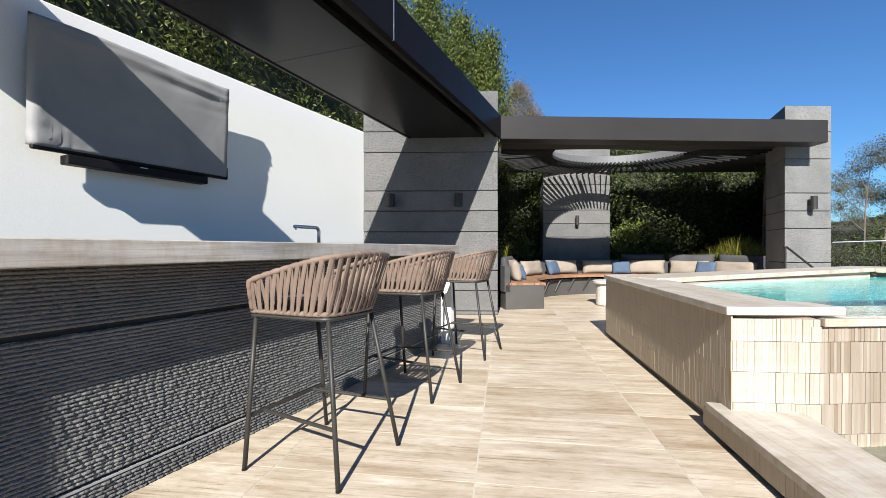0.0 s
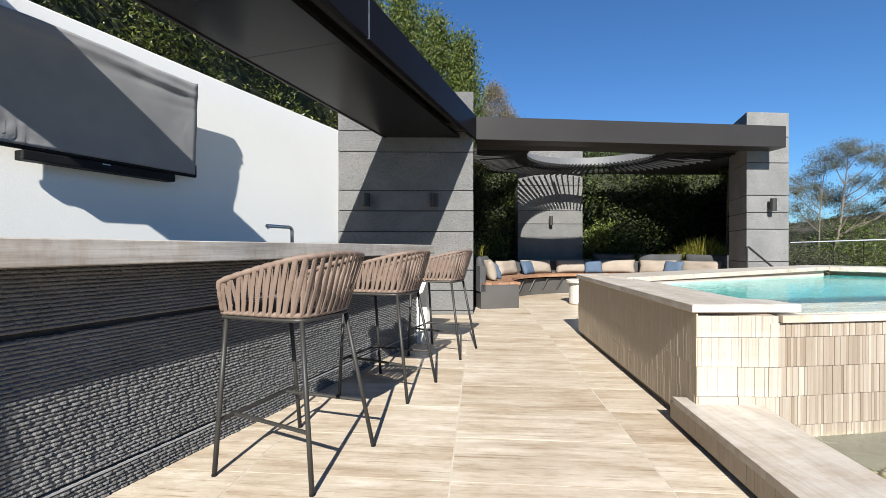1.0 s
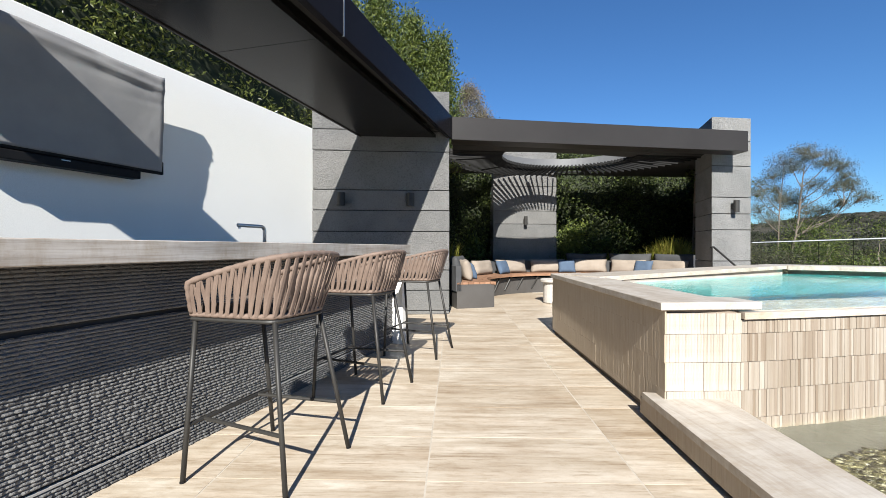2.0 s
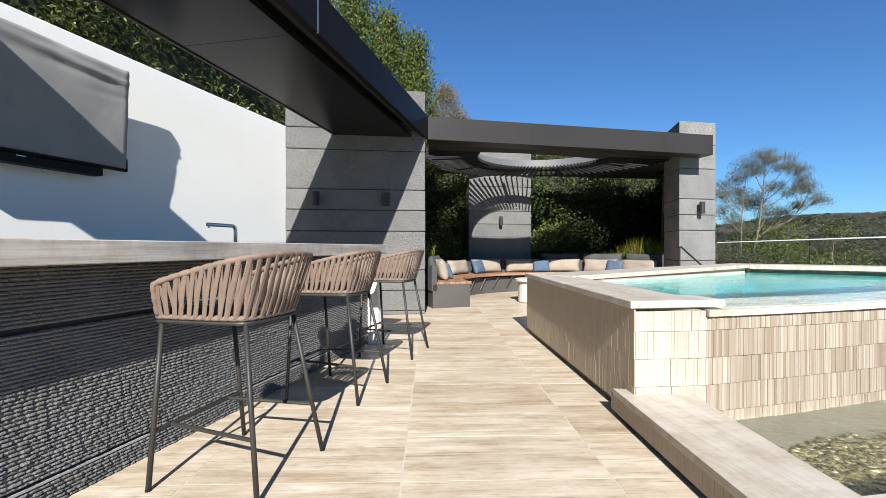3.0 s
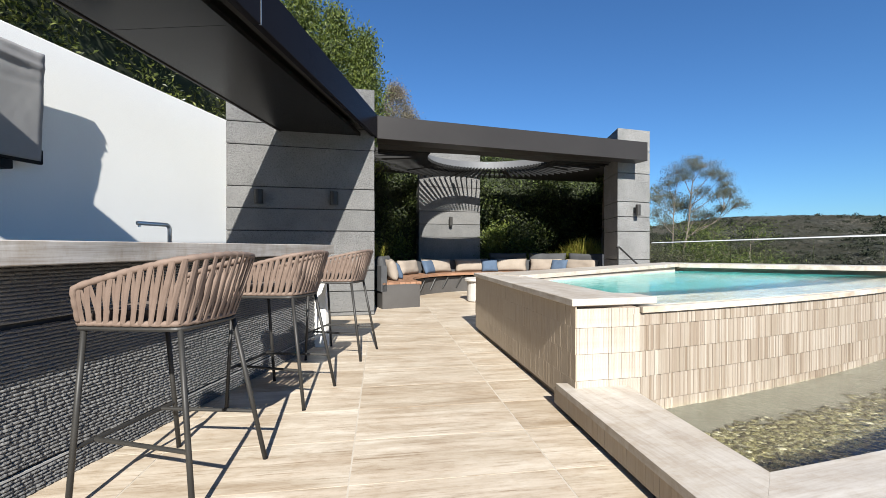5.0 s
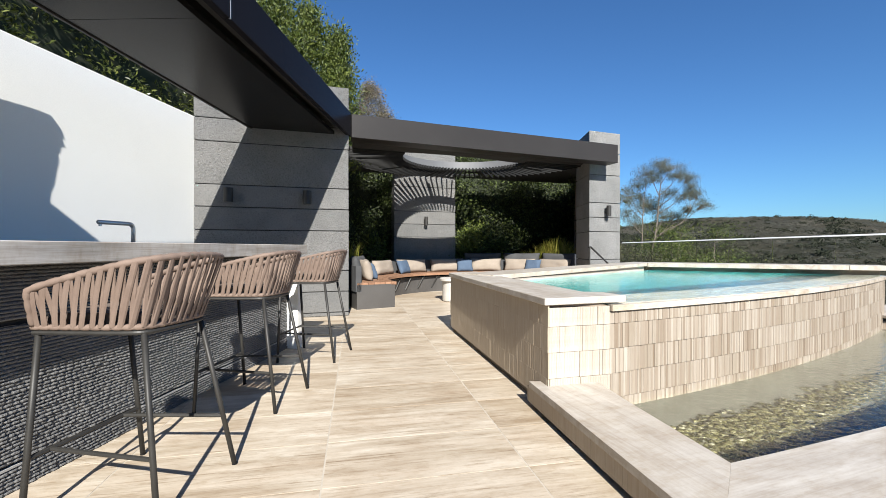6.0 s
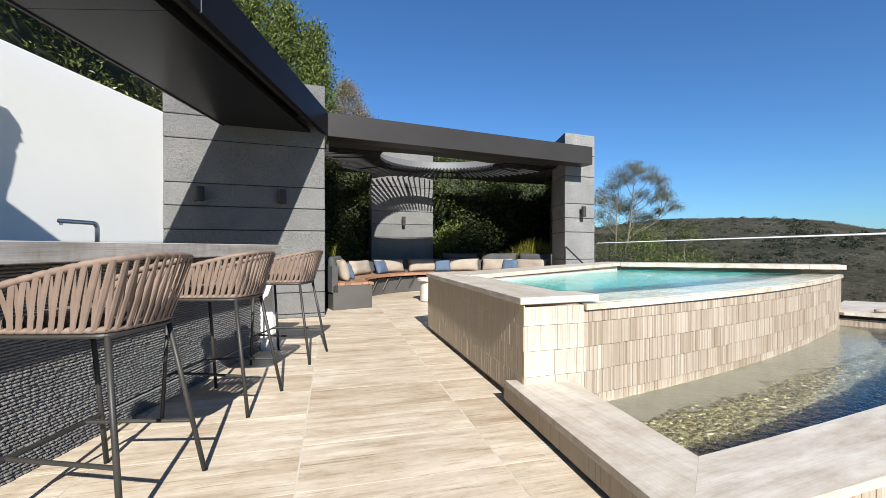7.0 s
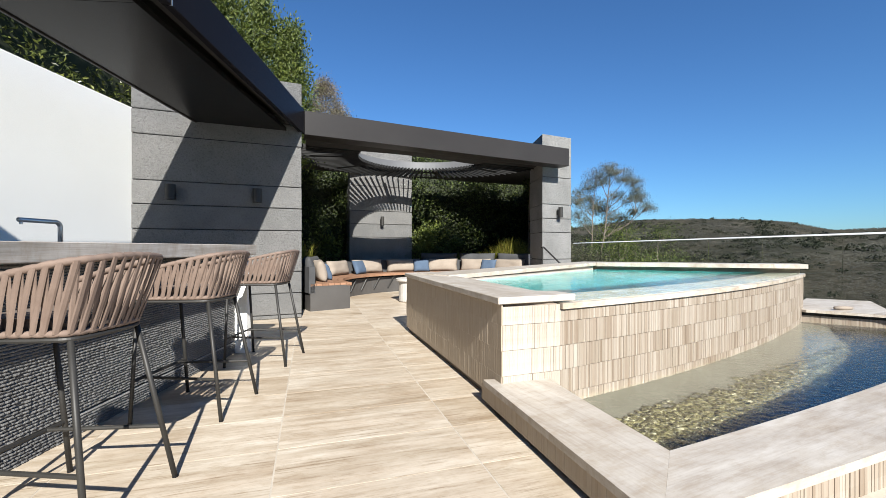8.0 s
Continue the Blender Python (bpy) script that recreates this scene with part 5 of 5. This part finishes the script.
# hedge run added where the column hides it, to shade the hedge behind
hedge_box("pavilion_hedge", (7.35, 8.85, 0), 41, 3.2, 0.45, 0.0, 3.6, 11000, 0.09, M_ivy, "dark hedge return added out of sight behind the column to shade the back hedge", 0.1)


def limb(bm, p, d, r, length, depth, tips, spread, rr):
    """A limb that forks; ends are noted in tips."""
    n = 5
    path, rad = [p.copy()], [r]
    q = p.copy()
    for k in range(n):
        d = (d + Vector(rr.normal(size=3)) * 0.12 + Vector((0, 0, 0.05))).normalized()
        q = q + d * (length / n)
        path.append(q.copy())
        rad.append(r * (1 - 0.45 * (k + 1) / n))
    tube(bm, path, rad, 6 if depth > 1 else 4, cap=depth == 0)
    if depth == 0:
        tips.append(q.copy())
        return
    for _ in range(2 if depth > 2 else 3):
        e = (d + Vector(rr.normal(size=3)) * spread).normalized()
        limb(bm, q, e, r * 0.55, length * 0.72, depth - 1, tips, spread, rr)
    if depth <= 2:
        tips.append(path[3].copy())


def tree(name, at, height, depth, trunks, leaf, size, per_tip, spread, clump, label, seed, droop=0.6, lean=0.35, bark=None):
    rr = np.random.default_rng(seed)
    root = thing(name, at, 0, label, "tree")
    tips = []
    bm = bmesh.new()
    for k in range(trunks):
        d = Vector((rr.normal() * lean, rr.normal() * lean, 1)).normalized()
        limb(bm, Vector((0.3 * rr.normal(), 0.3 * rr.normal(), 0)), d, height * 0.017, height * 0.36, depth, tips, spread, rr)
    part("trunk", bm, bark or M_bark, root)
    t = np.array([list(p) for p in tips])
    p = np.repeat(t, per_tip, 0) + rr.normal(size=(len(t) * per_tip, 3)) * clump * [1, 1, 0.6]
    v, f = leaves(p, size, droop, 0.4, rr)
    tagged(cloud("crown", v, f, leaf, root), kind="stuff")
    return root


def at_az(az, r, z):
    return (r * math.sin(radians(az)), r * math.cos(radians(az)), z)


def gum_tree(at, label):
    """A slender gum: two leaning stems, long bare limbs, and airy leaf clumps held out in a dome."""
    rr = np.random.default_rng(12)
    root = thing("gum_tree", at, 0, label, "tree")
    side = Vector((math.cos(radians(46)), -math.sin(radians(46)), 0))
    depth_ = Vector((math.sin(radians(46)), math.cos(radians(46)), 0))
    bm = bmesh.new()
    pts = []

    def flat(a, b, deep=0.0):
        return side * a + depth_ * deep + Vector((0, 0, b))

    stems = [spline([flat(-1.5, 0), flat(-1.35, 4), flat(-1.22, 7.5), flat(-1.15, 10), flat(-0.95, 12.4)], 24),
             spline([flat(-1.0, 0), flat(-0.55, 5.5), flat(-0.05, 9), flat(0.1, 11), flat(0.3, 13)], 24),
             spline([flat(-0.1, 8.0), flat(0.9, 8.7), flat(1.9, 9.2), flat(2.5, 10.3)], 14)]
    for st, r0 in zip(stems, (0.085, 0.11, 0.06)):
        tube(bm, st, [r0 * (1 - 0.75 * k / len(st)) for k in range(len(st))], 7)
    clumps = [(-2.3, 11.9, 0.75), (-2.6, 11.4, 0.6), (-1.7, 12.9, 0.7), (-0.9, 13.8, 0.9), (-0.4, 13.2, 0.6), (0.3, 14.4, 0.7), (1.0, 14.1, 0.85), (1.7, 13.5, 0.75), (2.3, 12.9, 0.55),
              (2.7, 12.5, 0.4), (-0.2, 10.8, 1.1), (-1.0, 11.0, 0.9), (0.7, 11.9, 0.7), (1.4, 10.0, 0.5), (0.5, 10.0, 0.65), (2.1, 11.7, 0.55), (2.9, 11.4, 0.55), (2.5, 11.9, 0.45),
              (3.5, 10.8, 0.5), (-1.9, 9.5, 0.75), (-2.4, 10.1, 0.6), (2.3, 10.5, 0.5), (-1.3, 11.8, 0.55)]
    for a, b, r in clumps:
        deep = rr.normal() * 0.9
        c = flat(a, b - 0.12, deep)
        st = stems[0] if a < -0.75 else stems[2] if a > 1.9 and b < 12.2 else stems[1]
        o = min(st, key=lambda p: abs(p.z - (b - 1.2 - 0.55 * abs(a - p.dot(side)))))
        mid = o.lerp(c, 0.45) + Vector((0, 0, -0.06 * (c - o).length)) + depth_ * rr.normal() * 0.1
        tube(bm, spline([o, mid, c], 8), [0.042 - 0.004 * k for k in range(8)], 5)
        for _ in range(round(9 + 24 * r * r)):
            t_, q_ = rr.uniform(0, 2 * math.pi), 1.12 * r * math.sqrt(rr.uniform(0, 1))
            e = c + Vector((math.cos(t_) * q_, math.sin(t_) * q_, 0.0))
            e.z = c.z + 0.25 * r - 0.4 * q_ * q_ / r + rr.normal() * 0.33 * r
            tube(bm, [mid.lerp(c, 0.75), c.lerp(e, 0.5) - Vector((0, 0, 0.05)), e], [0.018, 0.012, 0.006], 4)
            pts.append(np.array(e) + rr.normal(size=(70, 3)) * [0.24, 0.24, 0.18])
    part("trunk", bm, M_bark, root)
    v, f = leaves(np.concatenate(pts), 0.115, 0.9, 0.3, rr)
    tagged(cloud("crown", v, f, M_gum, root), "airy grey-green leaf clumps", kind="stuff")
    return root


gum_tree(at_az(46.3, 42, -6.0), "tall slender gum tree with open airy crown")
for az, r, h, s in ((43.4, 40, 8.2, 5), (51.0, 44, 11.0, 6), (52.6, 46, 8.8, 8), (45.2, 38, 8.2, 9), (54.0, 46, 7.0, 10), (48.8, 40, 9.4, 11), (47.0, 45, 9.4, 13), (42.6, 46, 10.0, 14)):
    tree("shrub_tree", at_az(az, r, -6.5), h, 3, 3, M_hedge_top if s in (6, 11) else M_thicket, 0.17, 210, 0.75, 0.7, "bushy olive-green shrub tree on the slope", s, 0.2, 0.5)


def shrub(at, height, width, n, leaf, size, label, seed):
    """A dense upright shrub: many stems, leaves in clumps within a ragged dome."""
    rr = np.random.default_rng(seed)
    root = thing("tall_shrub", at, 0, label, "shrub", "tall shrubs")
    k = n // 45
    h = height * rr.uniform(0.45, 1.0, k) ** 0.8
    w = width * np.sqrt(np.clip(1 - (h / height) ** 2.6, 0.02, 1))
    t = rr.uniform(0, 6.28, k)
    rad = w * rr.uniform(0.45, 1.0, k)
    c = np.stack([np.cos(t) * rad, np.sin(t) * rad, h], 1)
    p = np.repeat(c, 45, 0) + rr.normal(size=(k * 45, 3)) * [0.12, 0.12, 0.16]
    v, f = leaves(p, size, -0.9, 0.38, rr)
    tagged(cloud("foliage", v, f, leaf, root), "bright green leaves", kind="stuff")
    bm = bmesh.new()
    for q in range(7):
        e = c[rr.integers(0, k)]
        tube(bm, [(e[0] * 0.1, e[1] * 0.1, 0), (e[0] * 0.3, e[1] * 0.3, e[2] * 0.5), (e[0] * 0.75, e[1] * 0.75, e[2] * 0.95)], [0.05, 0.035, 0.01], 6)
    part("stems", bm, M_bark, root)
    return root


for x, y, h, w, s in ((-2.3, 9.9, 7.6, 1.0, 21), (-1.2, 9.6, 7.0, 0.9, 22), (-0.35, 9.4, 6.6, 0.75, 23), (0.35, 9.35, 6.05, 0.65, 24), (0.95, 9.3, 5.5, 0.50, 25)):
    shrub((x, y, 0), h, w, 16000, M_hedge_top, 0.075, "tall sunlit green laurel shrub above the roof", s)
shrub((2.75, 15.5, 0), 6.9, 1.0, 20000, M_dry, 0.065, "dry brownish shrub behind the pavilion roof", 31)
shrub((3.5, 16.5, 0), 6.3, 0.85, 13000, M_dry, 0.065, "dry brownish shrub behind the pavilion roof", 32)


def tuft(at, n, h, spread, label):
    """A tuft of arching grass blades."""
    bm = bmesh.new()
    for _ in range(n):
        t, l = rng.uniform(0, 6.28), h * rng.uniform(0.6, 1.1)
        d = Vector((math.cos(t), math.sin(t), 0)) * rng.uniform(0.1, spread)
        s = Vector((-math.sin(t), math.cos(t), 0)) * 0.019
        b = Vector((rng.normal() * 0.06, rng.normal() * 0.06, 0))
        pts = [b + d * (f ** 1.6) + Vector((0, 0, l * (f - 0.25 * f ** 3))) for f in (0, 0.35, 0.7, 1.0)]
        prev = None
        for k, p in enumerate(pts):
            row = (bm.verts.new(p - s * (1 - k / 3.2)), bm.verts.new(p + s * (1 - k / 3.2)))
            if prev:
                bm.faces.new((prev[0], prev[1], row[1], row[0]))
            prev = row
    ob = part("grass_tuft", bm, M_grass)
    ob.location = at
    return tagged(ob, label, "plant", "yellow grasses")


for t, r, h, n in ((43, 0.26, 0.95, 150), (38, 0.26, 1.08, 220), (34, 0.27, 1.24, 280), (30.5, 0.28, 1.30, 300), (27, 0.28, 1.18, 240), (23.5, 0.28, 0.98, 160), (55, 0.2, 0.88, 120), (63, 0.25, 0.80, 110), (150, 0.25, 1.12, 160), (157, 0.3, 0.9, 110)):
    tuft(on_sofa(t, S_OUT + r, 0.28), n, h, 0.40, "yellow-green ornamental grass tuft behind the sofa")


def low_bush(at, w, h, n, seed):
    """A loose leafy bush in clumps on thin stems."""
    rr = np.random.default_rng(seed)
    root = thing("leafy_bush", at, 0, "loose green bush growing before the dark hedge", "bush", "bushes before the hedge")
    k = n // 30
    c = np.stack([rr.normal(0, w * 0.4, k), rr.normal(0, 0.14, k), h * rr.uniform(0.15, 1, k) ** 0.7], 1)
    c[:, 2] *= np.clip(1.05 - (np.abs(c[:, 0]) / w) ** 2 * 0.6, 0.3, 1)
    v, f = leaves(np.repeat(c, 30, 0) + rr.normal(size=(k * 30, 3)) * [0.09, 0.07, 0.08], 0.085, -0.2, 0.4, rr)
    tagged(cloud("foliage", v, f, M_hedge_top, root), "fresh green leaves", kind="stuff")
    bm = bmesh.new()
    for q in range(6):
        e = c[rr.integers(0, k)]
        tube(bm, [(e[0] * 0.2, 0, 0), (e[0] * 0.6, e[1] * 0.5, e[2] * 0.5), tuple(e)], [0.015, 0.011, 0.005], 5)
    part("stems", bm, M_twig, root)


low_bush((4.75, 10.72, 0.0), 0.62, 1.75, 2700, 51)
low_bush((5.55, 10.80, 0.0), 0.50, 1.35, 1500, 52)
low_bush((2.0, 10.75, 0.0), 0.40, 1.30, 1200, 53)
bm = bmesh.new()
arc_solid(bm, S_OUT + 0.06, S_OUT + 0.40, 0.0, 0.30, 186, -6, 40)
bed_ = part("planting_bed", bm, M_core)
bed_.location = SC
tagged(bed_, "dark planting bed behind the curved sofa", "planter", kind="structure")

# ---------------------------------------------------------------- glass balustrade and stair rail
RAIL_A, RAIL_B, RAIL_Z = Vector((17.1, 18.7, 0)), Vector((8.74, 0.40, 0)), 1.338
bal = thing("glass_balustrade", (RAIL_A.x, RAIL_A.y, 0), 0, "frameless glass balustrade with a slim pale metal rail", "balustrade")
bm = bmesh.new()
rn = Vector((-(RAIL_A - RAIL_B).y, (RAIL_A - RAIL_B).x, 0)).normalized()
ends = [[bm.verts.new(p + rn * u + Vector((0, 0, RAIL_Z - 0.02 + w))) for u, w in ((0.035, -0.024), (0.04, -0.018), (-0.014, 0.011), (-0.03, 0.014), (-0.04, 0.010), (-0.04, -0.024))] for p in (Vector((0, 0, 0)), RAIL_B - RAIL_A)]
for k in range(6):
    bm.faces.new((ends[0][k], ends[0][(k + 1) % 6], ends[1][(k + 1) % 6], ends[1][k]))
bm.faces.new(ends[0][::-1])
bm.faces.new(ends[1])
bmesh.ops.recalc_face_normals(bm, faces=bm.faces)
part("rail", bm, M_rail, bal)
rd = (RAIL_B - RAIL_A)
L = rd.length
n_panes = 10
rdn = rd.normalized()
rs = Vector((-rdn.y, rdn.x, 0)) * 0.006
for k in range(n_panes):
    a, b = rdn * (L * k / n_panes + 0.012), rdn * (L * (k + 1) / n_panes - 0.012)
    bm = bmesh.new()
    prism(bm, [a - rs, b - rs, b + rs, a + rs] if (b - a).cross(rs).z > 0 else [a + rs, b + rs, b - rs, a - rs], -0.5, RAIL_Z - 0.035)
    g = part("pane", bm, M_glass, bal)
    g.visible_shadow = False
bm = bmesh.new()
tube(bm, [(5.60, 7.0, 1.06), (5.66, 7.02, 1.07), (6.15, 7.05, 0.70), (6.25, 7.05, 0.62)], 0.018, 8)
tube(bm, [(5.62, 7.0, 1.06), (5.62, 7.0, 0.0)], 0.014, 8)
tagged(part("stair_handrail", bm, M_leg), "dark slanting metal stair handrail beside the column", "handrail")

# ---------------------------------------------------------------- paving slabs
SLAB_X, SLAB_Y, GAP = 0.965, 0.45, 0.0032
F0 = Vector((0.285, 2.90, 0)) + ahead(B_AZ, -0.10)
slab_meshes = {}


def slab_mesh(w):
    if w not in slab_meshes:
        bm = bmesh.new()
        box(bm, (GAP / 2, GAP / 2, -0.012), (w - GAP / 2, SLAB_Y - GAP / 2, 0.0))
        slab_meshes[w] = mesh_from(bm, "slab")
        slab_meshes[w].materials.append(M_floor)
    return slab_meshes[w]


def kerb_x(y):
    """Where the paving meets the basin and the pool wall."""
    if y < 0.86:
        return 99.0
    if y < 2.44:
        return 1.255 + (y - 0.905) * 0.1596 + 0.04
    return 1.525 + (y - 2.29) * 0.1404 + 0.06 if y < 5.09 else 99.0


for i in range(-5, 7):
    for j in range(-12, 20):
        p = F0 + aside(B_AZ, i * SLAB_X) + ahead(B_AZ, j * SLAB_Y)
        far = p + ahead(B_AZ, SLAB_Y)
        if p.x < -4.6 + 0.479 * p.y or p.y < -4.2 or (i > 3 and p.y > -0.2) or (p.x > 1.95 and -0.2 < p.y < 4.6):
            continue
        room = min(min(kerb_x(p.y), kerb_x(far.y)) - p.x, SLAB_X)
        if room < 0.05:
            continue
        ob = new("slab", slab_mesh(round(room, 2)))
        ob.parent = floor
        ob.matrix_local = pose(p.x, p.y, 0, 0, 0, -B_AZ)

# ---------------------------------------------------------------- nearest pool strips, one by one
bm = bmesh.new()
box(bm, (0, -0.012, 0), (STRIP_W - 0.0008, 0.004, ROW_H - 0.003))
strip_one = mesh_from(bm, "strip")
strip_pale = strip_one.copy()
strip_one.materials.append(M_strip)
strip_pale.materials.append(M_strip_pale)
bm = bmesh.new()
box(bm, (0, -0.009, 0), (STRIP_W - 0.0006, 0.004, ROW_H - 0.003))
strip_paler = mesh_from(bm, "strip")
strip_paler.materials.append(M_strip_paler)
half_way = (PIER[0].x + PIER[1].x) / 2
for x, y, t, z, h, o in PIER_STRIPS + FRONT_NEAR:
    ob = new("strip", strip_paler if x < half_way else strip_pale if x < PIER[1].x else strip_one)
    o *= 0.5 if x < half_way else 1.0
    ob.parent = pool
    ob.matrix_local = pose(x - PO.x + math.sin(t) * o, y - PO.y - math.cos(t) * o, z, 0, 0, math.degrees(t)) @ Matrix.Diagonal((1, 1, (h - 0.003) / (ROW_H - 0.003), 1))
